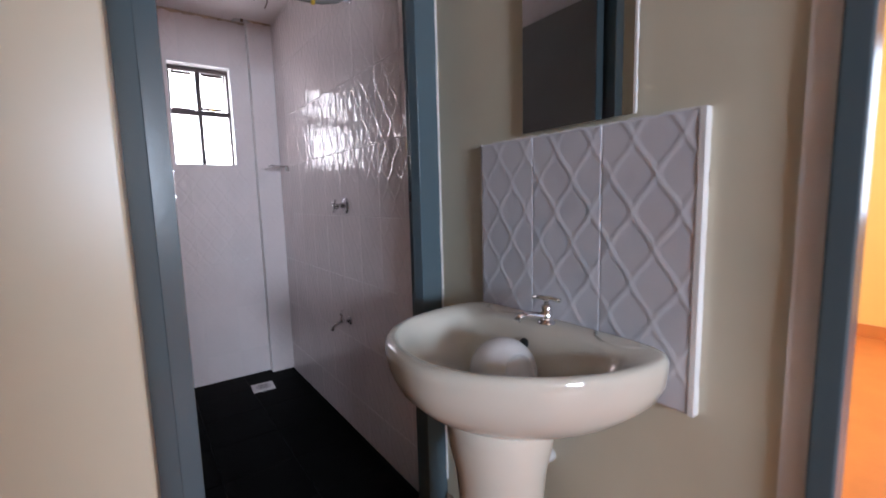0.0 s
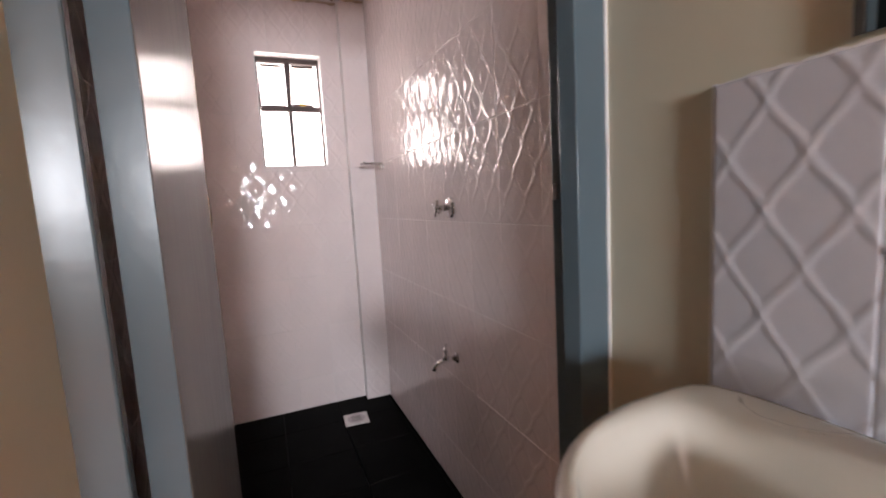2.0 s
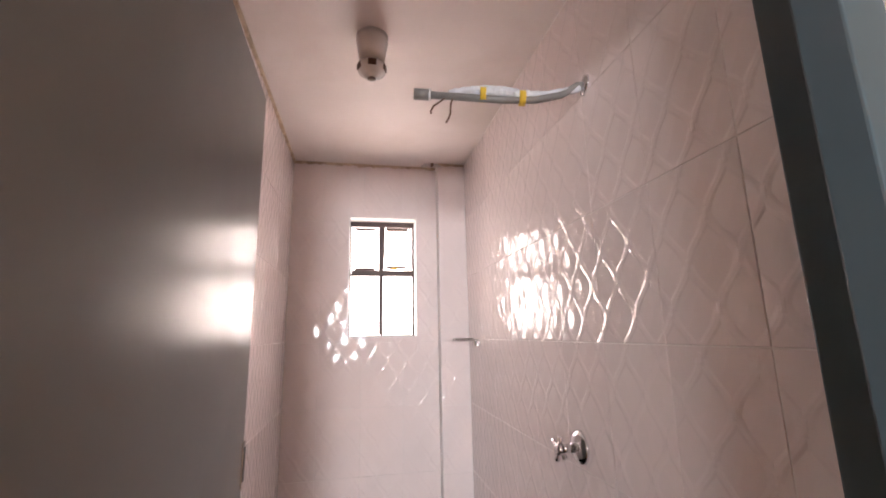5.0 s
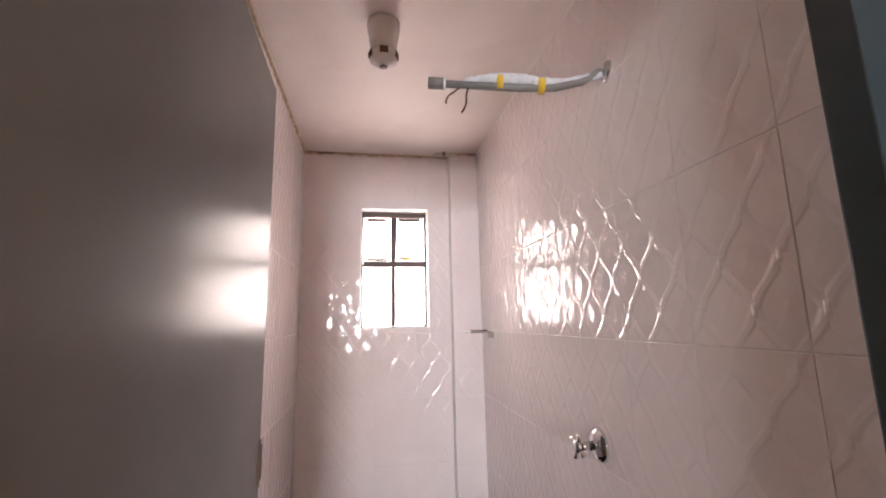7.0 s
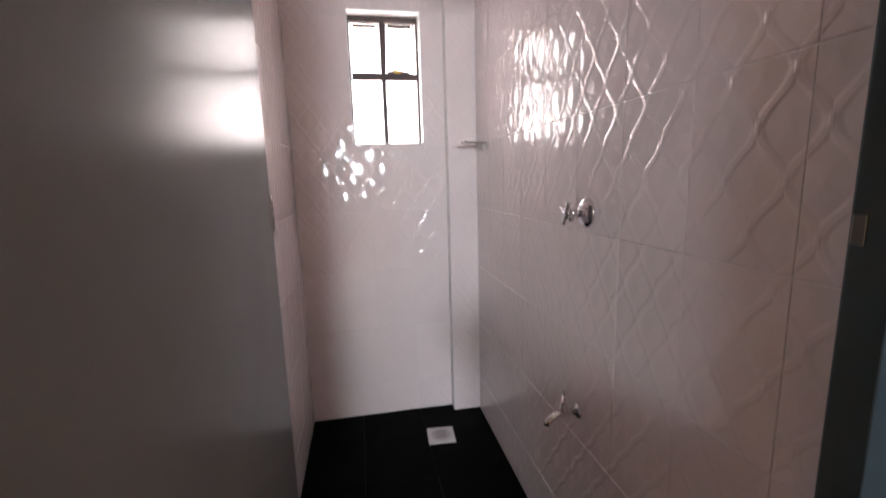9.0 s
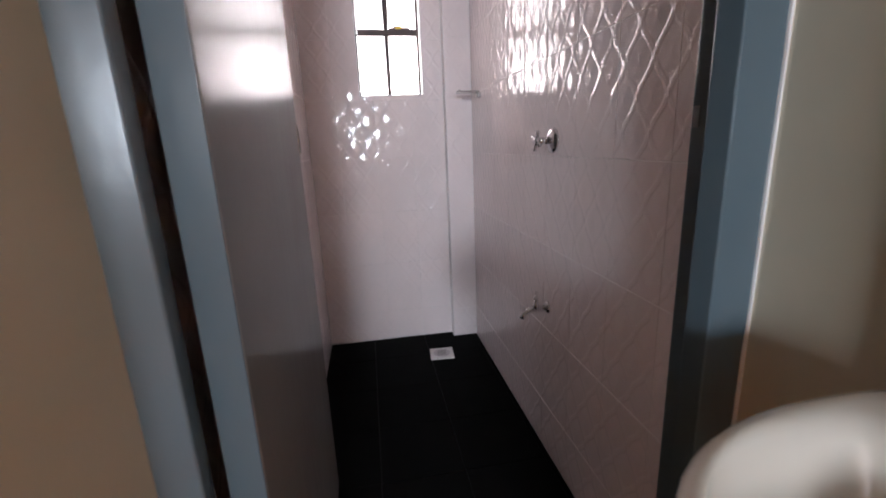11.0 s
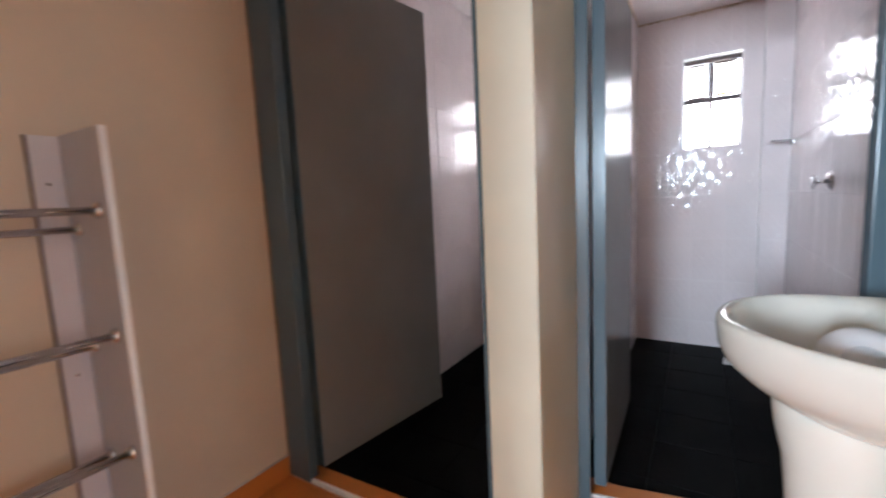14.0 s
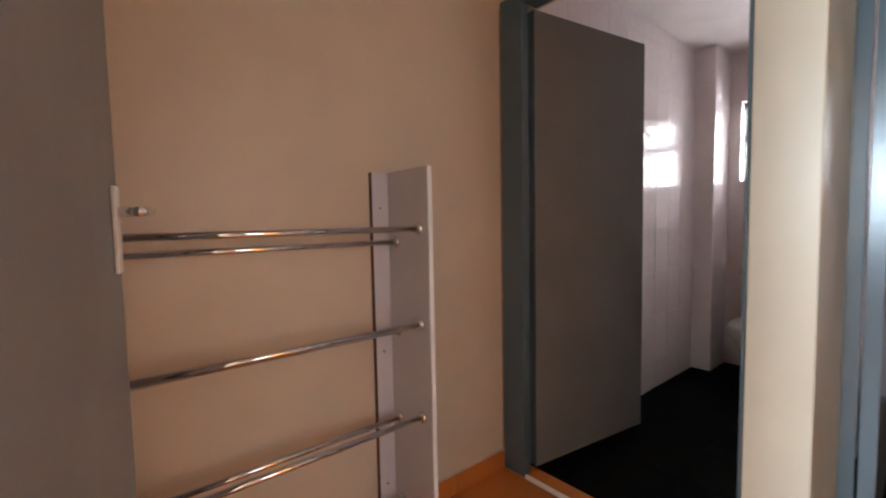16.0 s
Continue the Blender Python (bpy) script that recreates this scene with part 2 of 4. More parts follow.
COLUMN = structure("column_shower", box(0.898, RX + T, 3.177 + T, FY + T, -0.05, CEIL), M_TILE_GROUT, "tiled corner column in the shower", "column")
WALL_MID = structure("wall_between_rooms", box(PX0 + T, SX - T, 1.26, FY + T, -0.1, 2.6), M_TILE_GROUT, "partition wall between shower and toilet")
structure("pier_between_doors", box(PX0, PX1, PY, 1.258, -0.1, LCEIL, 0.004), M_CREAM, "cream gloss painted pier between the two doors", "pier")
WALL_TL = structure("wall_left_toilet", box(-1.05, TX - T, 0.97, FY + T, -0.1, 2.6), M_TILE_GROUT, "wall behind the toilet tiles")
structure("wall_left_lobby", box(-1.05, LX, -0.95, 0.966, -0.1, LCEIL), M_BEIGE, "warm beige painted lobby wall")
bm = box(BX, 1.22, 0.388, 1.458, -0.1, LCEIL)
box(BX, 1.22, -0.95, -0.50, -0.1, LCEIL, bm=bm)
box(BX, 1.22, -0.50, 0.388, 2.10, LCEIL, bm=bm)
structure("wall_basin", bm, M_CREAM, "cream painted wall behind the washbasin")
structure("wall_over_toilet_door", box(LX, PX0, PY, PY + 0.13, 2.10, LCEIL), M_BEIGE, "painted wall over the toilet door")
structure("wall_over_shower_door", box(PX1, BX, 1.30, 1.42, 2.0, LCEIL), M_CREAM, "painted wall over the shower door")
bm = box(-1.05, 0.13, -0.9, BACK, -0.1, LCEIL)
box(0.95, 1.22, -0.9, BACK, -0.1, LCEIL, bm=bm)
box(0.13, 0.95, -0.9, BACK, 2.08, LCEIL, bm=bm)
structure("wall_back_lobby", bm, M_BEIGE, "beige painted lobby wall round the entry doorway")
# unseen hall beyond the entry, an assumed shell round the added lamp
structure("floor_hall", box(-1.3, 1.2, -3.4, -0.951, -0.20, 0.0), M_ORANGE_FLOOR, "orange-red hall floor", "floor")
structure("ceiling_hall", box(-1.3, 1.2, -3.4, -0.951, LCEIL, LCEIL + 0.12), M_CEILING, "white painted hall ceiling", "ceiling")
structure("wall_hall_west", box(-1.4, -1.3, -3.4, -0.90, -0.1, LCEIL), M_BEIGE, "beige painted hall wall")
structure("wall_hall_east", box(1.12, 1.2, -3.4, -0.951, -0.1, LCEIL), M_BEIGE, "beige painted hall wall")
# opening sized to the added hall lamp; this wall is unseen
bm = box(-1.4, -0.29, -3.5, -3.4, -0.1, LCEIL)
box(0.45, 1.2, -3.5, -3.4, -0.1, LCEIL, bm=bm)
box(-0.29, 0.45, -3.5, -3.4, -0.1, 1.16, bm=bm)
box(-0.29, 0.45, -3.5, -3.4, 1.88, LCEIL, bm=bm)
structure("wall_hall_window", bm, M_BEIGE, "beige painted wall of the unseen hall, opening added for the lamp")
# next room and hallway
# the opening in this end wall is unseen, added for a fill lamp
bm = box(4.75, 4.85, -2.7, -0.87, -0.1, LCEIL)
box(4.75, 4.85, 0.37, 2.7, -0.1, LCEIL, bm=bm)
box(4.75, 4.85, -0.87, 0.37, -0.1, 0.92, bm=bm)
box(4.75, 4.85, -0.87, 0.37, 2.18, LCEIL, bm=bm)
structure("wall_orange_far", bm, M_ORANGE_WALL, "ochre painted wall of the next room")
# unseen wall; its opening is added for the room's fill lamp
bm = box(1.22, 2.38, 2.6, 2.7, -0.1, LCEIL)
box(3.62, 4.75, 2.6, 2.7, -0.1, LCEIL, bm=bm)
box(2.38, 3.62, 2.6, 2.7, -0.1, 0.95, bm=bm)
box(2.38, 3.62, 2.6, 2.7, 2.25, LCEIL, bm=bm)
structure("wall_orange_window", bm, M_ORANGE_WALL, "ochre painted unseen wall of the next room, opening added for a fill lamp")
structure("wall_orange_side", box(1.22, 4.75, -2.7, -2.6, -0.1, LCEIL), M_ORANGE_WALL, "ochre painted side wall of the next room")
structure("wall_orange_near", box(1.222, 1.235, -2.6, -0.952, -0.1, LCEIL), M_ORANGE_WALL, "ochre painted wall of the next room")
structure("wall_orange_inner", box(1.222, 1.235, 1.46, 2.6, -0.1, LCEIL), M_ORANGE_WALL, "ochre painted wall of the next room")
structure("baseboard_orange_far", box(4.735, 4.75, -2.6, 2.6, 0.0, 0.10, 0.003), M_ORANGE_FLOOR, "orange tile skirting in the next room", "baseboard")
# outdoors
bm = box(-1.6, 1.8, 4.3, 4.32, -0.5, 4.0)
tagged(part("backdrop", bm, M_SKYCARD), "blown-out bright daylight outside the windows", "backdrop", kind="structure")
structure("ground", box(-60, 60, -60, 60, -0.42, -0.30), M_GROUT, "pale dusty ground outside", "ground")

# ---------- relief tile material ----------
def relief_tile(name, colour, rough, strength, per_piece):
    """Glazed tile with a raised lattice of diamonds, 10 cm wide and 15 cm high, in the tile's own coordinates."""
    m = surface(name, colour, rough, vary=0.03, scale=4, fine=25, bump=0.02, per_piece=per_piece)
    t = m.node_tree
    n, l = t.nodes, t.links
    p = n["Principled BSDF"]
    tc = n.new("ShaderNodeTexCoord")
    sep = n.new("ShaderNodeSeparateXYZ")
    l.new(tc.outputs["Object"], sep.inputs[0])

    def math_node(op, a, b, c=None):
        q = n.new("ShaderNodeMath")
        q.operation = op
        for i, v in enumerate((a, b, c)):
            if v is None:
                continue
            if isinstance(v, (int, float)):
                q.inputs[i].default_value = v
            else:
                l.new(v, q.inputs[i])
        return q.outputs[0]

    u = math_node("MULTIPLY", math_node("SUBTRACT", sep.outputs["X"], 0.025), 10.0)
    v = math_node("MULTIPLY", math_node("SUBTRACT", sep.outputs["Y"], 0.055), 1 / 0.15)
    bend = math_node("MULTIPLY", math_node("SINE", math_node("MULTIPLY", v, 4 * math.pi), 0.0), -0.036)
    ridges, away = [], []
    for op, sign in (("ADD", 1.0), ("SUBTRACT", -1.0)):
        a = math_node(op, u, math_node("ADD", v, bend))
        d = math_node("PINGPONG", math_node("ADD", a, 40.0), 0.5)
        r = n.new("ShaderNodeMapRange")
        r.interpolation_type = "SMOOTHSTEP"
        r.inputs["From Min"].default_value, r.inputs["From Max"].default_value = 0.03, 0.13
        r.inputs["To Min"].default_value, r.inputs["To Max"].default_value = 1.0, 0.0
        l.new(d, r.inputs["Value"])
        ridges.append(r.outputs[0])
        away.append(d)
    node = n.new("ShaderNodeMapRange")
    node.interpolation_type = "SMOOTHSTEP"
    node.inputs["From Min"].default_value, node.inputs["From Max"].default_value = 0.03, 0.10
    node.inputs["To Min"].default_value, node.inputs["To Max"].default_value = 0.7, 0.0
    l.new(math_node("ADD", away[0], away[1]), node.inputs["Value"])
    pillow = math_node("MULTIPLY", math_node("MULTIPLY", away[0], away[1]), 5.5)
    height = math_node("ADD", math_node("ADD", math_node("MAXIMUM", ridges[0], ridges[1]), node.outputs[0]), pillow)
    b = n.new("ShaderNodeBump")
    b.inputs["Strength"].default_value, b.inputs["Distance"].default_value = strength, 0.0012
    l.new(height, b.inputs["Height"])
    old = [k for k in l if k.to_socket == p.inputs["Normal"]]
    for k in old:
        l.new(k.from_socket, b.inputs["Normal"])
        l.remove(k)
    l.new(b.outputs["Normal"], p.inputs["Normal"])
    return m


M_TILE = relief_tile("glossy white relief tile", (0.83, 0.745, 0.735), 0.05, 0.92, 0.02)
M_TILE.node_tree.nodes["Principled BSDF"].inputs["Specular IOR Level"].default_value = 0.34


# ---------- door frames and doors ----------
def uneven_strip(x0, x1, y0, y1, z0, z1, wobble, seed, steps=40, axis=0):
    """An upright bead with an uneven edge."""
    rnd = random.Random(seed)
    bm = bmesh.new()
    rows = []
    for i in range(steps + 1):
        z = z0 + (z1 - z0) * i / steps
        w = rnd.uniform(-wobble, wobble)
        a, b = (x0, x1 + w) if axis == 0 else (x0 + w, x1)
        rows.append([bm.verts.new(q) for q in ((a, y0, z), (b, y0, z), (b, y1, z), (a, y1, z))])
    for r, s in zip(rows, rows[1:]):
        for k in range(4):
            bm.faces.new((r[k], r[(k + 1) % 4], s[(k + 1) % 4], s[k]))
    bm.faces.new(rows[0][::-1])
    bm.faces.new(rows[-1])
    bmesh.ops.recalc_face_normals(bm, faces=bm.faces)
    return bm


def jamb(side, width, depth, height):
    """Pressed steel jamb with its rebate; side 1 opens towards +x, -1 towards -x."""
    def span(a, b):
        return (a, b) if side > 0 else (-b, -a)
    bm = box(*span(0.0, width), 0.0, depth * 0.45, 0.0, height, 0.003)
    box(*span(0.0, width * 0.62), depth * 0.45 - 0.002, depth, 0.0, height, 0.003, bm=bm)
    return bm


# shower door frame, set slightly askew in its opening
SH = pose(0.211, 1.246, 0, 0, 0, 10.3)
shower_frame = empty("door_frame_shower", SH, "blue-grey gloss painted steel frame of the shower door", "door frame", kind="structure")
part("jamb", jamb(1, 0.046, 0.10, 2.03), M_BLUE, shower_frame)
part("jamb", jamb(-1, 0.094, 0.10, 2.03), M_BLUE, shower_frame, at=pose(0.884, 0, 0))
part("head", box(0.047, 0.789, 0.001, 0.099, 1.985, 2.03, 0.003), M_BLUE, shower_frame)
part("caulk", uneven_strip(-0.006, 0.001, -0.004, 0.004, 0.0, 2.1, 0.003, 3), M_WHITE_PAINT, shower_frame, "uneven white filler bead")
part("caulk", uneven_strip(0.8785, 0.8835, -0.004, 0.004, 0.12, 2.0, 0.0015, 4, axis=1), M_WHITE_PAINT, shower_frame, "uneven white filler bead")
part("strike_plate", box(0.8225, 0.8265, 0.083, 0.096, 1.146, 1.181, 0.001), M_DULL_CHROME, shower_frame, "dull steel strike plate")

# toilet door frame
TF = pose(-0.892, 0.840, 0)
toilet_frame = empty("door_frame_toilet", TF, "blue-grey gloss painted steel frame of the toilet door", "door frame", kind="structure")
part("jamb", jamb(1, 0.125, 0.10, 2.13), M_BLUE, toilet_frame)
part("jamb", jamb(-1, 0.010, 0.10, 2.13), M_BLUE, toilet_frame, at=pose(0.950, 0, 0))
part("head", box(0.126, 0.932, 0.001, 0.099, 2.085, 2.13, 0.003), M_BLUE, toilet_frame)
part("caulk", uneven_strip(0.0, 0.008, -0.004, 0.004, 0.05, 2.1, 0.004, 6), M_BARE, toilet_frame, "rough unpainted edge")

# frame of the next room's door
of = empty("door_frame_orange", pose(1.062, 0.386, 0), "blue-grey gloss painted steel frame of the next room's door", "door frame", kind="structure")
part("jamb", box(0, 0.055, -0.036, 0.0, 0, 2.10, 0.004), M_BLUE, of)
part("jamb", box(0, 0.17, -0.89, -0.84, 0, 2.10, 0.004), M_BLUE, of)
part("head", box(0.001, 0.169, -0.838, -0.052, 2.05, 2.10, 0.004), M_BLUE, of)
tagged(part("trim_white_margin", uneven_strip(1.074, 1.084, 0.388, 0.424, 0.0, 2.14, 0.0012, 9, axis=1), M_WHITE_PAINT), "white painted margin beside the door frame", "trim", kind="structure")


def door_leaf(name, m, width, height, label, plate_side=1):
    """A flush painted leaf, hinged at its local origin, its seen face at y = 0 towards -y."""
    door = empty(name, m, label, "door", kind="structure")
    part("leaf", box(0.0035, width, 0.0, 0.044, 0.035, height, 0.0025), M_DOOR, door)
    part("hinge_edge", box(0, 0.003, 0.001, 0.043, 0.036, height - 0.001), M_BLUE, door, "blue-grey painted hinge edge")
    return door


def leaf_pose(a, b):
    """From hinge point a to free point b; the seen face is to the right of that line."""
    return pose(a[0], a[1], 0, 0, 0, math.degrees(math.atan2(b[1] - a[1], b[0] - a[0])))


d = door_leaf("door_shower", leaf_pose((0.300, 1.315), (0.278, 2.085)), 0.775, 1.975, "grey gloss painted flush door standing open in the shower")
part("lock_plate", box(0.762, 0.7765, -0.003, 0.03, 1.115, 1.205, 0.001), M_DULL_CHROME, d, "dull steel lock plate")
part("latch_slot", box(0.765, 0.7775, -0.0042, 0.026, 1.127, 1.193, 0.0008), M_RUBBER, d, "dark latch slot")
d = door_leaf("door_toilet", leaf_pose((-0.752, 0.905), (-0.637, 1.664)), 0.772, 2.07, "grey gloss painted flush door standing open in the toilet room")
part("lock_plate", box(0.765, 0.7735, 0.008, 0.03, 1.08, 1.20, 0.001), M_DULL_CHROME, d, "dull steel lock plate")
d = door_leaf("door_entry", leaf_pose((0.125, -0.695), (-0.60, -0.565)), 0.727, 2.04, "grey gloss painted entry door standing ajar")
plate = part("handle_plate", box(0.655, 0.695, -0.008, -0.001, 1.085, 1.245, 0.002), M_WHITE_PAINT, d, "pale silver handle plate")
bm = rod([(0.677, -0.006, 1.198), (0.677, -0.050, 1.198)], 0.009, 14)
rod([(0.684, -0.056, 1.198), (0.66, -0.056, 1.198), (0.60, -0.054, 1.196), (0.565, -0.050, 1.195)], 0.0085, 14, bm=bm)
part("lever", bm, M_CHROME, plate, "chrome lever", smooth=True)
part("keyhole", box(0.674, 0.680, -0.0075, -0.0055, 1.115, 1.135, 0.001), M_RUBBER, plate)
part("lock_plate", box(0.725, 0.7285, 0.008, 0.034, 1.07, 1.26, 0.001), M_DULL_CHROME, d, "dull steel lock plate")

# sills
def sill(name, m, length, label):
    s = empty(name, m, label, "sill", kind="structure")
    part("tile_strip", box(0, length, 0.012, 0.085, -0.005, 0.012, 0.002), M_ORANGE_FLOOR, s)
    part("edge_strip", box(0, length, 0.0, 0.011, -0.005, 0.013, 0.001), M_WHITE_PAINT, s, "white edge strip")
    return s


sill("sill_toilet", pose(-0.872, 0.843, 0, 0, 0, 1.5), 0.925, "orange tiled door sill with a white edge strip")
sill("sill_shower", pose(0.222, 1.275, 0, 0, 0, 10.3), 0.82, "orange tiled door sill with a white edge strip")

# ---------- steel windows ----------
def steel_window(name, x0, x1, z0, z1, y, label):
    w = empty(name, pose(x0, y, z0), label, "window", kind="structure")
    W, H = x1 - x0, z1 - z0
    mx, tz = W * 0.485, H * 0.54
    fr = part("window_frame", box(0, W, 0, 0.03, H - 0.030, H - 0.004, 0.002), M_STEEL, w)
    for a in ((0.0, 0.012, 0, 0.03, 0.004, H - 0.031), (W - 0.014, W, 0, 0.03, 0.004, H - 0.031), (0.013, W - 0.015, 0, 0.03, 0.0, 0.010)):
        part("frame_bar", box(*a, 0.002), M_STEEL, fr)
    part("transom", box(0.013, W - 0.015, -0.004, 0.03, tz - 0.016, tz + 0.014, 0.002), M_STEEL, w)
    part("mullion", box(mx - 0.011, mx + 0.011, -0.002, 0.028, 0.011, tz - 0.017, 0.002), M_STEEL, w)
    part("mullion", box(mx - 0.013, mx + 0.013, -0.002, 0.028, tz + 0.015, H - 0.031, 0.002), M_STEEL, w)
    for a, b in ((0.013, mx - 0.012), (mx + 0.012, W - 0.015)):
        part("pane", box(a, b, 0.012, 0.016, 0.011, tz - 0.017), M_GLASS, w).visible_shadow = False
    # top-hung vents, pushed open
    h = H - 0.031 - tz - 0.016
    for a, b, ang in ((0.014, mx - 0.014, 22), (mx + 0.014, W - 0.016, 30)):
        v = part("vent", box(a, a + 0.009, 0, 0.02, -h, 0, 0.002), M_STEEL, w, at=pose(0, 0.031, H - 0.033, ang))
        part("vent_bar", box(b - 0.009, b, 0, 0.02, -h, 0, 0.002), M_STEEL, v)
        part("vent_bar", box(a + 0.0135, b - 0.0135, 0, 0.02, -0.014, 0, 0.002), M_STEEL, v)
        part("vent_bar", box(a + 0.0135, b - 0.0135, 0, 0.02, -h, -h + 0.013, 0.002), M_STEEL, v)
        part("pane", box(a + 0.0135, b - 0.0135, 0.008, 0.012, -h + 0.0135, -0.0145), M_GLASS, v).visible_shadow = False
    st = part("stay", box(mx + 0.05, mx + 0.085, -0.012, -0.005, tz + 0.015, tz + 0.030, 0.002), M_TAPE, w, "brass window stay")
    part("stay_peg", rod([(mx + 0.045, -0.008, tz + 0.014), (mx + 0.045, -0.008, tz + 0.045)], 0.0035, 8), M_STEEL, st, smooth=True)
    return w


steel_window("window_1", WIN[0], WIN[1], WIN[2], WIN[3], FY + 0.075, "brown steel casement window with open top vents")
steel_window("window_2", TWIN[0], TWIN[1], TWIN[2], TWIN[3], FY + 0.075, "brown steel casement window of the toilet")


def reveal(name, hole):
    a, b, c, e = hole
    bm = box(a, a + 0.004, FY - 0.001, FY + 0.19, c, e)
    box(b - 0.004, b, FY - 0.001, FY + 0.19, c, e, bm=bm)
    box(a + 0.004, b - 0.004, FY - 0.001, FY + 0.19, e - 0.004, e, bm=bm)
    box(a + 0.004, b - 0.004, FY - 0.001, FY + 0.19, c, c + 0.004, bm=bm)
    return tagged(part(name, bm, M_WHITE_PAINT), "white painted window reveal", "trim", kind="structure")


reveal("trim_window_reveal", WIN)
reveal("trim_window_reveal", TWIN)

# ---------- splashback, mirror, washbasin ----------
splash = empty("tile_splashback", pose(1.0605, 0.567, 0.726), "panel of pale lilac glazed tiles with raised diamonds", "tile panel")
part("backing", box(0.0010, 0.0205, -0.003, 0.599, -0.002, 0.578), M_GROUT, splash)


def ridged_tile(w, h, nx, nz):
    """A glazed tile face with real diamond ridges and a bevelled rim, facing -x."""
    bm = bmesh.new()
    grid = []
    for j in range(nz + 1):
        row = []
        for i in range(nx + 1):
            y, z = w * i / nx, h * j / nz
            u, v = (y - 0.025) / 0.1, (z - 0.392) / 0.15
            v -= 0.030 * math.sin(4 * math.pi * v)
            f = [abs((q + 40.5) % 1 - 0.5) for q in (u + v, u - v)]
            r = [max(0.0, 1 - (q / 0.095) ** 3) for q in f]
            dot = max(0.0, 1 - ((f[0] + f[1]) / 0.075) ** 2)
            edge = min(y, w - y, z, h - z)
            x = -0.0011 * max(r) - 0.0010 * dot + max(0.0, 0.0012 - edge) * 0.5
            row.append(bm.verts.new((x, y, z)))
        grid.append(row)
    for j in range(nz):
        for i in range(nx):
            q = bm.faces.new((grid[j][i], grid[j + 1][i], grid[j + 1][i + 1], grid[j][i + 1]))
            # raised faces take the paler glaze, a painted highlight along the ridges
            q.material_index = 1 if sum(v.co.x for v in q.verts) / 4 < -0.0005 else 0
    rim = [grid[0][i] for i in range(nx + 1)] + [grid[j][nx] for j in range(1, nz + 1)] + [grid[nz][i] for i in range(nx - 1, -1, -1)] + [grid[j][0] for j in range(nz - 1, 0, -1)]
    back = [bm.verts.new((0.006, v.co.y, v.co.z)) for v in rim]
    for k in range(len(rim)):
        k2 = (k + 1) % len(rim)
        bm.faces.new((rim[k], rim[k2], back[k2], back[k]))
    bmesh.ops.recalc_face_normals(bm, faces=bm.faces)
    return bm


first = part("tile", ridged_tile(0.1984, 0.5785, 64, 190), M_PANEL_TILE, splash, smooth=True)
first.data.materials.append(M_PANEL_RIDGE_LIT)
for c in range(3):
    ob = first if c == 0 else new("tile", first.data)
    ob.parent = splash
    ob.matrix_basis = pose(0.0, 0.001 + c * 0.199, 0.0)
part("edge_filler", uneven_strip(-0.002, 0.021, -0.010, 0.0005, -0.003, 0.582, 0.003, 12, steps=30), M_WHITE_PAINT, splash, "rough white cement edge")
part("edge_filler", uneven_strip(0.002, 0.021, 0.598, 0.603, -0.003, 0.582, 0.002, 13, steps=30), M_WHITE_PAINT, splash, "rough white cement edge")
bm = uneven_strip(0.5765, 0.582, 0.002, 0.020, -0.003, 0.600, 0.0025, 5, steps=44)
bmesh.ops.transform(bm, matrix=Matrix(((0, 1, 0, 0), (0, 0, 1, 0), (1, 0, 0, 0), (0, 0, 0, 1))), verts=bm.verts)
part("top_filler", bm, M_WHITE_PAINT, splash, "rough white cement edge")

mirror = empty("wall_mirror", pose(1.066, 0.700, 1.318), "frameless rectangular wall mirror above the tile panel", "mirror")
part("mirror_glass", box(0, 0.004, 0, 0.305, 0, 0.50, 0.0008), M_MIRROR, mirror)
part("backing", box(0.0045, 0.0065, 0.002, 0.303, 0.002, 0.498), M_BROWN, mirror)
part("edge_filler", uneven_strip(-0.001, 0.005, -0.006, -0.0005, 0.0, 0.50, 0.0025, 21, steps=60), M_WHITE_PAINT, mirror, "rough white filler edge")


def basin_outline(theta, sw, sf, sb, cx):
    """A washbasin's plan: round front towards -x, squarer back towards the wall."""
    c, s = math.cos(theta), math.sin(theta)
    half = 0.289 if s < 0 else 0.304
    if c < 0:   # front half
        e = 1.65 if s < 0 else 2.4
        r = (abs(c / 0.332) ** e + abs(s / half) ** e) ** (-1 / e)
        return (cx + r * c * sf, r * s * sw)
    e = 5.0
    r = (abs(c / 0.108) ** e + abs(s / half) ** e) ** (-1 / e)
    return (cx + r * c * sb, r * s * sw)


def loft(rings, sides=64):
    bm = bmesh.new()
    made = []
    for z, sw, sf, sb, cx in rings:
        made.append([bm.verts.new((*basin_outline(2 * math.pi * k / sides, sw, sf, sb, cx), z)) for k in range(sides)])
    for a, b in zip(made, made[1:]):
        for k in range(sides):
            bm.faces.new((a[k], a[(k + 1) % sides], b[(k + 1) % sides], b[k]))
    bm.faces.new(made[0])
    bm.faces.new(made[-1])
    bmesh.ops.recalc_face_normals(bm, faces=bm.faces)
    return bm


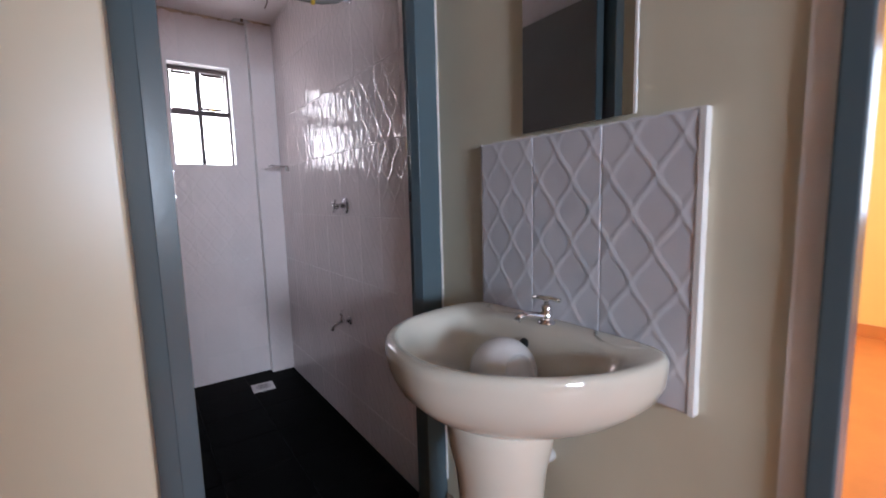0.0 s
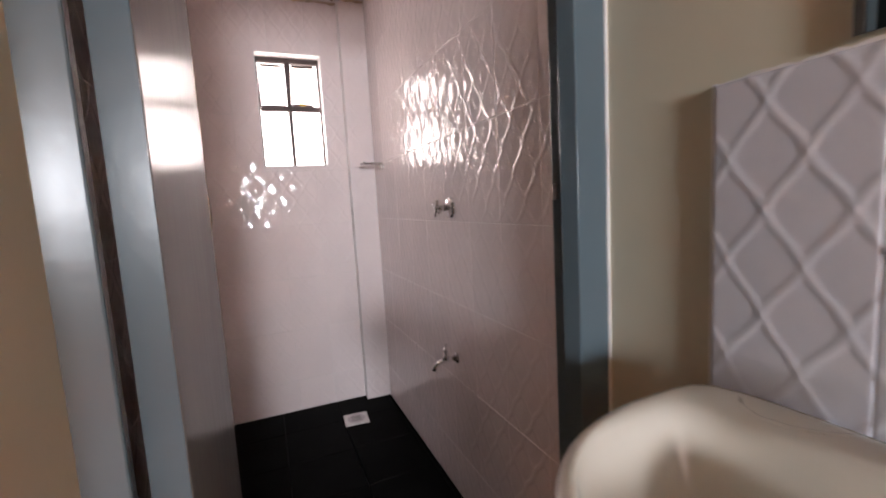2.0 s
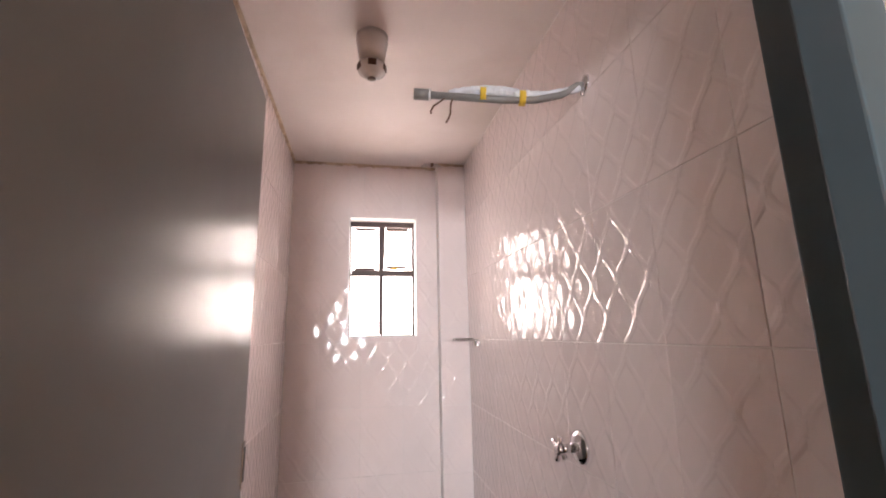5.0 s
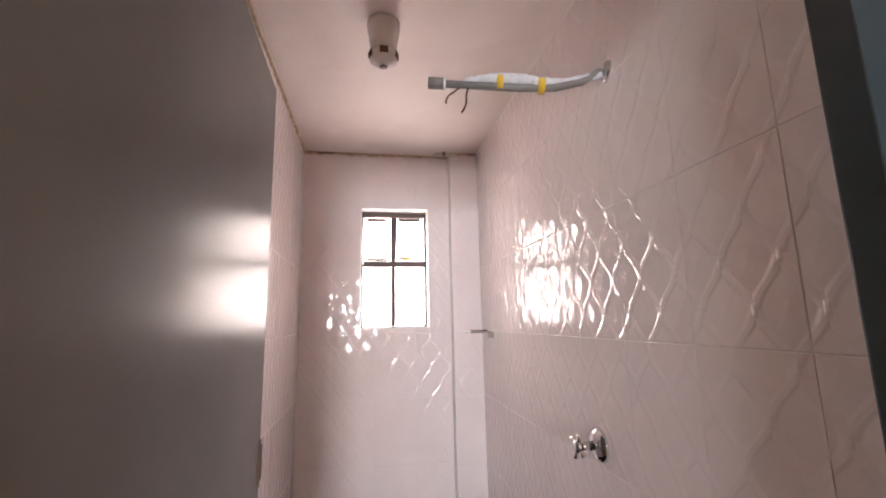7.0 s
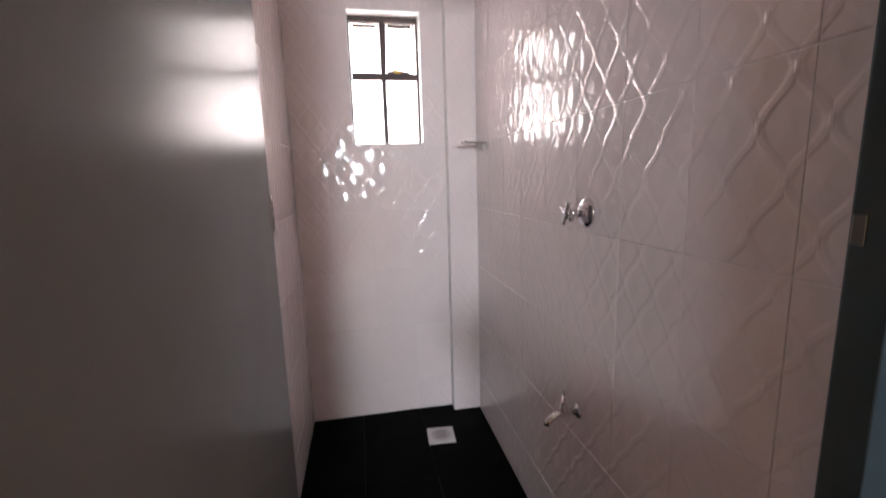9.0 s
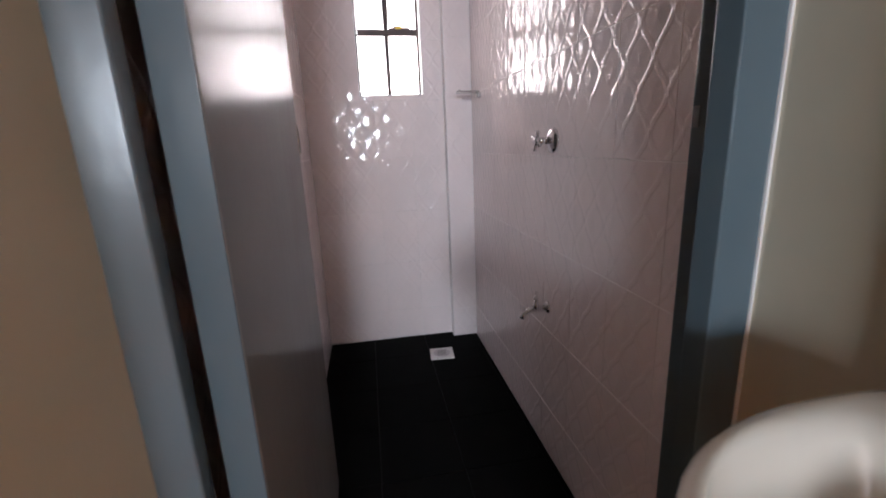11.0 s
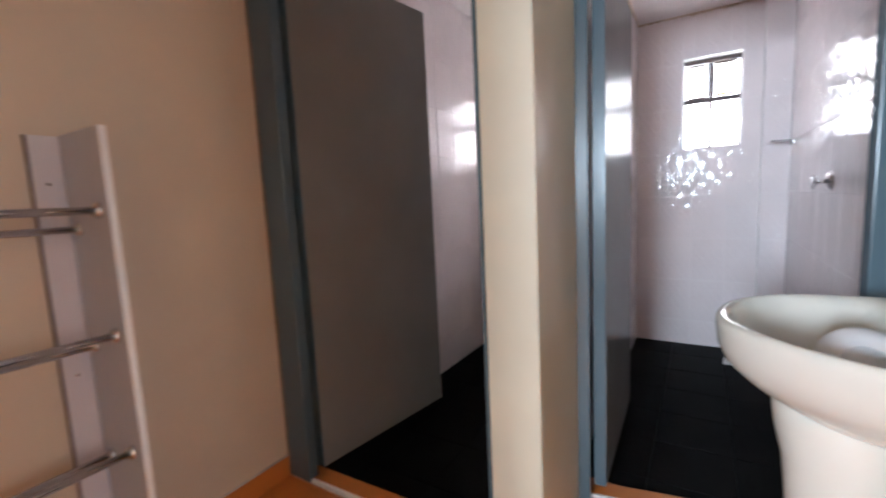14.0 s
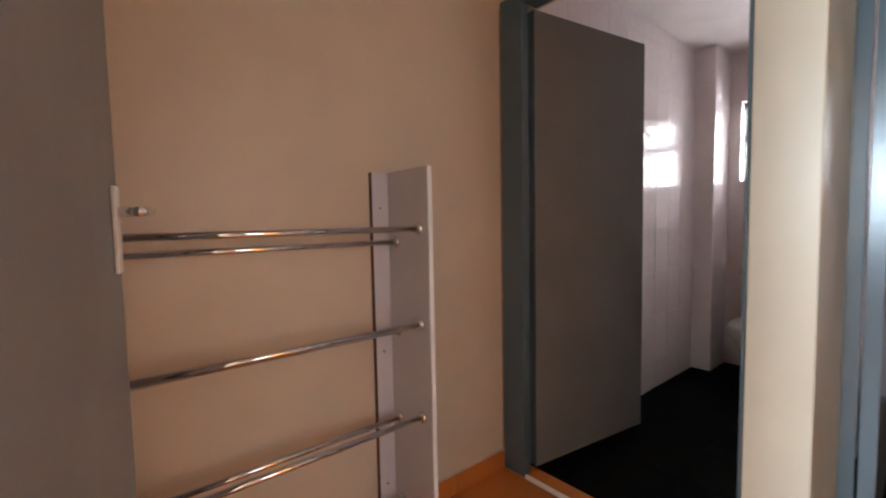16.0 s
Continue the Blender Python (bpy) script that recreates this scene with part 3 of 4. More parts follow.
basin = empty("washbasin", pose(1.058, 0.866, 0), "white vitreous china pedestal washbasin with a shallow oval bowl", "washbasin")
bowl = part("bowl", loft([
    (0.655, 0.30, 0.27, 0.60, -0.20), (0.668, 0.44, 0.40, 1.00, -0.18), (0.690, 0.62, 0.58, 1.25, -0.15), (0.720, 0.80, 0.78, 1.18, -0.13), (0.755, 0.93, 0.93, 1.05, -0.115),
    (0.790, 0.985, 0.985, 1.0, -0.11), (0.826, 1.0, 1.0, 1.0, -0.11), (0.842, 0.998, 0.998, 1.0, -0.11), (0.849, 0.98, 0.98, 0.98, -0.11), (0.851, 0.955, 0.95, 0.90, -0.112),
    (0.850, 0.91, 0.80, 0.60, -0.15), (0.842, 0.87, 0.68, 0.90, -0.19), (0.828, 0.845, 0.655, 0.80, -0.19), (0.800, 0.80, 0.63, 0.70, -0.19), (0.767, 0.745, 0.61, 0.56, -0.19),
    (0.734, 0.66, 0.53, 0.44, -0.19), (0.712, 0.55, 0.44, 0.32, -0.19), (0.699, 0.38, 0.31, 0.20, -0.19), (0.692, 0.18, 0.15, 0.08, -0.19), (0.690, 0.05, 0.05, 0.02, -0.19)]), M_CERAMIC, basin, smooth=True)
bm = lathe([(0.0125, 0.0), (0.0125, 0.004), (0.006, 0.005), (0.0, 0.004)], 20, pose(-0.112, 0.022, 0.809, 0, -72, 0))
part("overflow", bm, M_RUBBER, bowl, "black overflow hole", smooth=True)
bm = lathe([(0.0, -0.002), (0.019, 0.0), (0.019, 0.003), (0.012, 0.004), (0.0, 0.001)], 20, pose(-0.19, 0.0, 0.6905))
part("plug_hole", bm, M_DULL_CHROME, bowl, "dull chrome plug hole", smooth=True)
ped = lathe([(0.105, 0.0), (0.104, 0.02), (0.092, 0.05), (0.086, 0.12), (0.085, 0.30), (0.090, 0.45), (0.100, 0.56), (0.114, 0.625), (0.118, 0.66), (0.118, 0.70), (0.0, 0.70)], 40, pose(-0.213, 0, 0), sx=1.05)
part("pedestal", ped, M_CERAMIC, basin, smooth=True)
for side in (-1, 1):
    bm = rod([(-0.030, 0.232 * side, 0.845), (-0.055, 0.215 * side, 0.846), (-0.068, 0.185 * side, 0.846), (-0.062, 0.150 * side, 0.847), (-0.042, 0.122 * side, 0.847), (-0.016, 0.105 * side, 0.846)], 0.006, 10)
    part("soap_ledge", bm, M_CERAMIC, bowl, smooth=True)
# pillar tap on the deck
tapset = empty("basin_tap", pose(1.006, 0.873, 0.849), "chrome pillar tap with a bar head on the basin", "tap")
part("body", lathe([(0.021, 0), (0.021, 0.004), (0.0155, 0.008), (0.0145, 0.026), (0.012, 0.034), (0.0125, 0.042), (0.009, 0.047), (0.0, 0.048)], 24), M_CHROME, tapset, smooth=True)
part("spout", rod([(-0.006, 0, 0.015), (-0.03, 0.006, 0.024), (-0.055, 0.012, 0.030), (-0.074, 0.016, 0.028), (-0.083, 0.018, 0.018)], 0.0085, 16, radii=[0.011, 0.010, 0.0085, 0.0085, 0.0085]), M_CHROME, tapset, smooth=True)
hd = part("head", lathe([(0.007, 0.046), (0.007, 0.056), (0.011, 0.058), (0.011, 0.063), (0.0, 0.065)], 20), M_CHROME, tapset, smooth=True)
part("bar", rod([(0.010, -0.034, 0.061), (0.004, -0.012, 0.063), (-0.004, 0.012, 0.063), (-0.010, 0.034, 0.061)], 0.006, 12, radii=[0.0055, 0.0065, 0.0065, 0.0055]), M_CHROME, hd, smooth=True)
# globe shade lying in the bowl
def globe(r, hole):
    prof = []
    n = 22
    a0 = math.asin(hole / r)
    for k in range(n + 1):
        a = math.pi - (math.pi - a0) * k / n
        prof.append((max(0.0, r * math.sin(a)) if k else 0.0, r * math.cos(a)))
    z0 = r * math.cos(a0)
    mouth = [(hole, z0), (hole - 0.003, z0 - 0.0005), (hole - 0.004, z0 - 0.006), (hole * 0.6, z0 - 0.010), (0.0, z0 - 0.012)]
    return lathe(prof, 40), lathe(mouth, 40)


ball, collar = globe(0.075, 0.037)
shade = part("globe_shade", ball, M_PLASTIC, None, smooth=True)
part("collar", collar, M_PLASTIC, shade, smooth=True)
gdir = Vector((-0.10, -0.60, 0.20)).normalized()
shade.matrix_basis = Matrix.Translation((0.860, 0.872, 0.769)) @ gdir.to_track_quat("Z", "Y").to_matrix().to_4x4()
tagged(shade, "white plastic globe lamp shade lying in the washbasin", "lamp shade")
# water connection under the basin
valve = empty("angle_valve", pose(1.081, 0.845, 0.585), "chrome angle valve with a white pipe under the basin", "valve")
part("flange", lathe([(0.0, 0.0), (0.026, 0.0), (0.022, 0.008), (0.010, 0.010), (0.0, 0.010)], 20, pose(0.0, 0, 0, 0, -90, 0)), M_CHROME, valve, smooth=True)
bm = rod([(-0.008, 0, 0), (-0.05, 0, 0)], 0.008, 14)
rod([(-0.042, 0, 0), (-0.042, 0, 0.028)], 0.009, 14, bm=bm)
part("body", bm, M_PLASTIC, valve, smooth=True)
part("pipe", rod([(-0.042, 0, 0.026), (-0.043, 0.004, 0.06), (-0.05, 0.02, 0.10), (-0.05, 0.05, 0.15)], 0.007, 12), M_PLASTIC, valve, "white pipe", smooth=True)
part("knob", rod([(-0.05, 0, 0), (-0.064, 0, 0)], 0.010, 10), M_DULL_CHROME, valve, smooth=True)
# trap is assumed, added where the glossy wall reflects a bright patch
trap = empty("assumed_trap", pose(1.081, 0.92, 0.46), "assumed white plastic waste trap behind the pedestal", "trap")
part("waste_pipe", rod([(0, 0, 0), (-0.06, 0, 0), (-0.11, -0.02, 0.0)], 0.018, 16), M_PLASTIC, trap, smooth=True)
part("cup", lathe([(0.0, -0.06), (0.028, -0.055), (0.03, 0.02), (0.02, 0.04), (0.017, 0.16), (0.0, 0.16)], 20, pose(-0.125, -0.025, 0)), M_PLASTIC, trap, smooth=True)

# ---------- shower fittings ----------
mixer = empty("shower_valve", pose(RX, 2.118, 1.134), "chrome shower stop valve with a cross head on the wall", "valve")
part("flange", lathe([(0.0, 0.0), (0.040, 0.0), (0.038, 0.006), (0.028, 0.014), (0.016, 0.018), (0.0, 0.018)], 28, pose(0, 0, 0, 0, -90, 0)), M_CHROME, mixer, smooth=True)
part("spindle", rod([(-0.016, 0, 0), (-0.058, 0, 0)], 0.010, 16, radii=[0.012, 0.009]), M_CHROME, mixer, smooth=True)
hd = part("head", rod([(-0.050, 0, 0), (-0.064, 0, 0)], 0.014, 16), M_CHROME, mixer, smooth=True)
for a in (25, 115, 205, 295):
    c, s = math.cos(radians(a)), math.sin(radians(a))
    part("arm", rod([(-0.057, 0.008 * c, 0.008 * s), (-0.057, 0.022 * c, 0.022 * s), (-0.057, 0.031 * c, 0.031 * s)], 0.005, 10, radii=[0.0045, 0.0055, 0.0065]), M_CHROME, hd, smooth=True)

bib = empty("bib_tap", pose(RX, 2.135, 0.570), "chrome bib tap with a bar head on the wall", "tap")
part("flange", lathe([(0.0, 0.0), (0.022, 0.0), (0.020, 0.005), (0.010, 0.007), (0.0, 0.007)], 20, pose(0, 0, 0, 0, -90, 0)), M_CHROME, bib, smooth=True)
bm = rod([(-0.004, 0, 0), (-0.045, 0, 0), (-0.070, 0, -0.004), (-0.088, 0, -0.016), (-0.096, 0, -0.032)], 0.010, 14, radii=[0.009, 0.011, 0.010, 0.009, 0.010])
rod([(-0.045, 0, 0.0), (-0.045, 0, 0.030)], 0.011, 14, bm=bm, radii=[0.012, 0.009])
part("body", bm, M_CHROME, bib, smooth=True)
hd = part("head", rod([(-0.045, 0, 0.030), (-0.045, 0, 0.048)], 0.006, 12), M_CHROME, bib, smooth=True)
part("bar", rod([(-0.060, -0.028, 0.047), (-0.045, 0, 0.049), (-0.030, 0.028, 0.047)], 0.0055, 12), M_CHROME, hd, smooth=True)

dish = empty("soap_dish", pose(RX, 2.985, 1.372), "tarnished chrome soap dish fixed to the tiles", "soap dish")
part("bracket", box(-0.022, 0.0, -0.012, 0.012, -0.020, 0.006, 0.003), M_DULL_CHROME, dish)
part("tray", box(-0.115, -0.014, -0.045, 0.045, 0.004, 0.011, 0.003), M_DULL_CHROME, dish)
part("lip", rod([(-0.112, -0.043, 0.013), (-0.112, 0.043, 0.013), (-0.018, 0.043, 0.013)], 0.0035, 8), M_DULL_CHROME, dish, smooth=True)

drain = empty("floor_drain", pose(0.785, 2.968, 0.0, 0, 0, -4), "square white plastic floor drain grating", "drain")
part("rim", box(-0.064, 0.064, -0.064, 0.064, -0.003, 0.004, 0.002), M_WHITE_PAINT, drain)
gr = part("grating", lathe([(0.0, 0.0), (0.046, 0.0), (0.046, 0.003), (0.042, 0.004), (0.0, 0.0035)], 28, pose(0, 0, 0.003)), M_BOARD, drain, smooth=True)
for k in range(5):
    part("slot", box(-0.026, 0.026, -0.025 + k * 0.0125 - 0.002, -0.025 + k * 0.0125 + 0.002, 0.0066, 0.0076), M_GREY_PIPE, gr)

holder = empty("lamp_holder", pose(0.530, 2.240, CEIL), "white plastic ceiling lamp holder with no bulb", "lamp holder")
part("base", lathe([(0.0, 0.0), (0.047, 0.0), (0.047, -0.018), (0.044, -0.038), (0.040, -0.062), (0.038, -0.084), (0.0, -0.084)], 30), M_PLASTIC, holder, smooth=True)
sk = part("socket", lathe([(0.0, -0.09), (0.034, -0.09), (0.042, -0.102), (0.040, -0.118), (0.026, -0.128), (0.017, -0.130), (0.016, -0.138), (0.0, -0.136)], 24), M_PLASTIC, holder, smooth=True)
for a in (200, 270, 340):
    part("slot", box(-0.012, 0.012, -0.004, 0.004, -0.010, 0.010, 0.002), M_BROWN, sk, at=pose(0.0385 * math.cos(radians(a)), 0.0385 * math.sin(radians(a)), -0.108, 0, 0, a + 90))
part("contact", lathe([(0.0, -0.1385), (0.012, -0.1385), (0.012, -0.134), (0.0, -0.134)], 16), M_BROWN, holder, "dark socket mouth", smooth=True)

arm = empty("shower_pipe", pose(RX, 1.950, 2.000, 0, 7.3, -11.8), "grey shower arm wrapped in plastic film and yellow tape", "shower pipe")
part("flange", lathe([(0.0, 0.0), (0.026, 0.0), (0.023, 0.007), (0.010, 0.010), (0.0, 0.010)], 20, pose(0, 0, 0, 0, -90, 0)), M_CHROME, arm, smooth=True)
part("pipe", rod([(-0.005, 0, 0.0), (-0.02, 0, -0.002), (-0.06, -0.006, -0.035), (-0.12, -0.012, -0.058), (-0.20, -0.016, -0.068), (-0.385, -0.022, -0.076)], 0.009, 14), M_GREY_PIPE, arm, smooth=True)
part("socket", rod([(-0.375, -0.0215, -0.0755), (-0.412, -0.0225, -0.077)], 0.0135, 16), M_GREY_PIPE, arm, smooth=True)
part("ring", rod([(-0.372, -0.0215, -0.0755), (-0.376, -0.0215, -0.0757)], 0.0142, 16), M_PLASTIC, arm, smooth=True)
wr = bmesh.new()
rnd = random.Random(8)
pts, rad = [], []
for k in range(40):
    f = k / 39
    x = -0.015 - 0.315 * f
    z = -0.010 - 0.052 * min(1.0, f * 2.2) + 0.016 * math.sin(math.pi * min(1, max(0, (f - 0.25) / 0.75)))
    pts.append((x, -0.014 * min(1, f * 2) + rnd.uniform(-0.002, 0.002), z + rnd.uniform(-0.0015, 0.0015)))
    rad.append(0.0085 + 0.0065 * math.sin(math.pi * min(1.0, max(0.0, (f - 0.25) / 0.72))) * (0.7 + 0.3 * rnd.random()))
part("plastic_wrap", rod(pts, 0.015, 12, radii=rad, bm=wr), M_FOIL, arm, "crumpled pale plastic film")
for f in (0.44, 0.74):
    x = -0.015 - 0.315 * f
    part("tape", rod([(x - 0.007, -0.0165, -0.060), (x + 0.007, -0.0165, -0.059)], 0.0185, 16), M_TAPE, arm, "yellow tape band", smooth=True)
part("wire", rod([(-0.335, -0.022, -0.078), (-0.348, -0.024, -0.092), (-0.362, -0.026, -0.106), (-0.367, -0.026, -0.120), (-0.365, -0.026, -0.126)], 0.0022, 8), M_BROWN, arm, "loose dark wire", smooth=True)
part("wire", rod([(-0.318, -0.022, -0.078), (-0.322, -0.023, -0.095), (-0.320, -0.026, -0.122), (-0.324, -0.027, -0.138), (-0.328, -0.028, -0.146)], 0.0022, 8), M_BROWN, arm, "loose dark wire", smooth=True)

stub = empty("ceiling_pipe_stub", pose(0.815, 3.172, CEIL - 0.012), "short white pipe stub under the stained ceiling edge", "pipe")
part("pipe", rod([(0, 0, -0.012), (0.012, -0.002, 0.0), (0.05, 0.0, 0.004), (0.10, 0.002, 0.005)], 0.007, 10), M_PLASTIC, stub, smooth=True)
part("clip", box(0.045, 0.060, -0.008, 0.006, -0.004, 0.012, 0.001), M_BARE, stub)

def stained_bead(name, m, length, seed):
    """A rough brown-stained filler bead under the ceiling's edge."""
    bm = uneven_strip(-0.011, 0.0, 0.0, 0.010, 0.0, length, 0.006, seed, steps=int(length * 55), axis=1)
    return tagged(part(name, bm, M_STAINED, at=m), "brown-stained rough filler along the ceiling edge", "trim", kind="structure")


stained_bead("trim_ceiling_far", Matrix(((0, 0, 1, SX), (0, -1, 0, FY), (1, 0, 0, CEIL), (0, 0, 0, 1))), 0.73, 51)
stained_bead("trim_ceiling_left", Matrix(((0, 1, 0, SX), (0, 0, 1, 1.45), (1, 0, 0, CEIL), (0, 0, 0, 1))), 1.77, 52)
stained_bead("trim_ceiling_column", Matrix(((0, 0, 1, 0.90), (0, -1, 0, 3.177), (1, 0, 0, CEIL), (0, 0, 0, 1))), 0.138, 53)

# ---------- towel rack in the lobby ----------
rack = empty("towel_rack", pose(LX, 0.225, 0), "wall rack of chrome bars between white boards", "rack")
end = part("end_board", box(0.002, 0.252, 0.0, 0.018, 0.12, 1.348, 0.002), M_BOARD, rack)
part("edge_band", box(0.2522, 0.2535, 0.001, 0.017, 0.121, 1.347), M_WHITE_PAINT, end)
part("end_board", box(0.002, 0.252, -0.925, -0.907, 0.12, 1.348, 0.002), M_BOARD, rack)
strip = part("wall_board", box(0.001, 0.018, -0.066, -0.001, 0.12, 1.345, 0.0015), M_BOARD, rack)
part("edge_band", box(0.001, 0.0175, -0.0695, -0.0665, 0.12, 1.345), M_BROWN, strip, "dark brown board edge")
for z in (0.20, 0.70, 1.22):
    part("screw", rod([(0.0175, -0.036, z), (0.0195, -0.036, z)], 0.0045, 10), M_DULL_CHROME, strip, smooth=True)
for z in (1.146, 0.825, 0.505, 0.190):
    for x, dz in ((0.199, 0.0), (0.062, -0.047)):
        b = part("bar", rod([(x, -0.906, z + dz), (x, -0.001, z + dz)], 0.0095, 16), M_CHROME, rack, smooth=True)
        part("bar_flange", lathe([(0.0, 0.0), (0.0205, 0.0), (0.0205, 0.005), (0.015, 0.011), (0.011, 0.013), (0.0, 0.013)], 20, pose(x, 0.0, z + dz, 90, 0, 0)), M_CHROME, b, smooth=True)

# ---------- toilet ----------
wc = empty("toilet", pose(-0.385, 3.232, 0), "white ceramic close-coupled toilet with a plastic seat", "toilet")


def wc_outline(theta, hw, fr, bk):
    c, s = math.cos(theta), math.sin(theta)
    e = 2.3 if s < 0 else 4.0
    ly = fr if s < 0 else bk
    r = (abs(c / hw) ** e + abs(s / ly) ** e) ** (-1 / e)
    return r * c, r * s


def wc_loft(rings, sides=44, cy=-0.36):
    bm = bmesh.new()
    made = [[bm.verts.new((wc_outline(2 * math.pi * k / sides, hw, fr, bk)[0], cy + wc_outline(2 * math.pi * k / sides, hw, fr, bk)[1], z)) for k in range(sides)] for z, hw, fr, bk in rings]
    for a, b in zip(made, made[1:]):
        for k in range(sides):
            bm.faces.new((a[k], a[(k + 1) % sides], b[(k + 1) % sides], b[k]))
    bm.faces.new(made[0])
    bm.faces.new(made[-1])
    bmesh.ops.recalc_face_normals(bm, faces=bm.faces)
    return bm


part("pan", wc_loft([(0.0, 0.11, 0.15, 0.24), (0.02, 0.108, 0.148, 0.24), (0.12, 0.095, 0.13, 0.22), (0.22, 0.115, 0.17, 0.22), (0.30, 0.155, 0.23, 0.22), (0.355, 0.18, 0.265, 0.22), (0.385, 0.182, 0.27, 0.22), (0.392, 0.175, 0.262, 0.215),
    (0.388, 0.135, 0.205, 0.13), (0.33, 0.115, 0.17, 0.11), (0.26, 0.07, 0.10, 0.06)]), M_CERAMIC, wc, smooth=True)
part("seat", wc_loft([(0.394, 0.185, 0.272, 0.20), (0.406, 0.190, 0.276, 0.20), (0.414, 0.184, 0.270, 0.198), (0.424, 0.186, 0.272, 0.198), (0.434, 0.170, 0.255, 0.19)]), M_PLASTIC, wc, "closed white plastic seat and lid", smooth=True)
cis = part("cistern", box(-0.185, 0.185, -0.175, -0.004, 0.395, 0.735, 0.02, segments=4), M_CERAMIC, wc)
part("cistern_lid", box(-0.195, 0.195, -0.183, -0.002, 0.737, 0.770, 0.010, segments=3), M_CERAMIC, wc)
part("flush_button", lathe([(0.0, 0.0), (0.022, 0.0), (0.020, 0.006), (0.0, 0.007)], 20, pose(0, -0.09, 0.770)), M_CHROME, cis, smooth=True)

# ---------- skirting, small damage ----------
sk1 = tagged(new("baseboard"), "orange tile skirting along the lobby wall", "baseboard", kind="structure")
y = 0.838
k = 0
while y > -0.70:
    y2 = max(-0.70, y - 0.30)
    part("skirting_tile", box(LX + 0.0005, LX + 0.010, y2 + 0.002, y - 0.002, 0.002, 0.088, 0.0015), M_ORANGE_FLOOR, sk1)
    y = y2
part("grout_line", box(LX + 0.0002, LX + 0.006, -0.70, 0.838, 0.088, 0.093), M_GROUT, sk1)
rnd = random.Random(31)
bm = bmesh.new()
for k in range(16):
    q = Vector((1.066 + rnd.uniform(-0.006, 0.004), 1.385 - abs(rnd.gauss(0, 0.018)), abs(rnd.gauss(0.02, 0.04))))
    r = rnd.uniform(0.004, 0.013)
    vs = bmesh.ops.create_icosphere(bm, subdivisions=1, radius=r)["verts"]
    bmesh.ops.transform(bm, matrix=Matrix.Translation(q) @ Matrix.Diagonal((0.5, 1, 1.3, 1)), verts=vs)
tagged(part("broken_plaster", bm, M_BARE), "crumbled bare plaster at the foot of the frame", "plaster damage", kind="stuff")

# ---------- tiles of walls and floors ----------
TILE_MESHES = {}


def tile_mesh(w, h, u0=0.0, v0=0.0):
    """A slab with a bevelled rim; local x along the wall, y up, z out of it."""
    key = (round(w, 4), round(h, 4), round(u0, 4), round(v0, 4))
    if key not in TILE_MESHES:
        b, top, low = 0.0009, 0.0, -0.0035
        pts = []
        for e, z in ((0.0, low - 0.004), (0.0, low + 0.002), (b, top)):
            pts += [(u0 + e, v0 + e, z), (u0 + w - e, v0 + e, z), (u0 + w - e, v0 + h - e, z), (u0 + e, v0 + h - e, z)]
        faces = [(8, 9, 10, 11)]
        for o in (0, 4):
            faces += [(o + k, o + (k + 1) % 4, o + 4 + (k + 1) % 4, o + 4 + k) for k in range(4)]
        me = bpy.data.meshes.new("tile")
        me.from_pydata(pts, [], faces)
        me.update()
        TILE_MESHES[key] = me
    return TILE_MESHES[key]


def cut(rect, hole):
    """What is left of a rectangle outside a hole, as rectangles."""
    a, b, c, d = rect
    if hole is None or b <= hole[0] or a >= hole[1] or d <= hole[2] or c >= hole[3]:
        return [rect]
    out = []
    if a < hole[0]:
        out.append((a, hole[0], c, d))
    if b > hole[1]:
        out.append((hole[1], b, c, d))
    a2, b2 = max(a, hole[0]), min(b, hole[1])
    if c < hole[2]:
        out.append((a2, b2, c, hole[2]))
    if d > hole[3]:
        out.append((a2, b2, hole[3], d))
    return out


def tile_field(parent, m, u0, u1, v0, v1, ju, jv, tw, th, material, name="tile", hole=None, gap=0.0016, jitter=0.0003, seed=0):
    """Covers u0..u1 by v0..v1 of a plane with tiles whose joints pass through (ju, jv)."""
    rnd = random.Random(seed)
    i0 = math.floor((u0 - ju) / tw)
    j0 = math.floor((v0 - jv) / th)
    i = i0
    while ju + i * tw < u1 - 1e-4:
        j = j0
        while jv + j * th < v1 - 1e-4:
            ou, ov = ju + i * tw, jv + j * th
            rect = (max(u0, ou), min(u1, ou + tw), max(v0, ov), min(v1, ov + th))
            for a, b, c, d in cut(rect, hole):
                if b - a < 0.008 or d - c < 0.008:
                    continue
                me = tile_mesh(b - a - gap, d - c - gap, a - ou + gap / 2, c - ov + gap / 2)
                if not me.materials:
                    me.materials.append(material)
                ob = new(name, me)
                ob.parent = parent
                ob.matrix_basis = m @ pose(ou, ov, rnd.uniform(-jitter, jitter), rnd.uniform(-0.08, 0.08), rnd.uniform(-0.08, 0.08), 0)
            j += 1
        i += 1


def plane(origin, along, up):
    a, b = Vector(along), Vector(up)
    c = a.cross(b)
    m = Matrix((a, b, c)).transposed().to_4x4()
    m.translation = origin
    return m


WALLT = dict(tw=0.20, th=0.30, material=M_TILE)
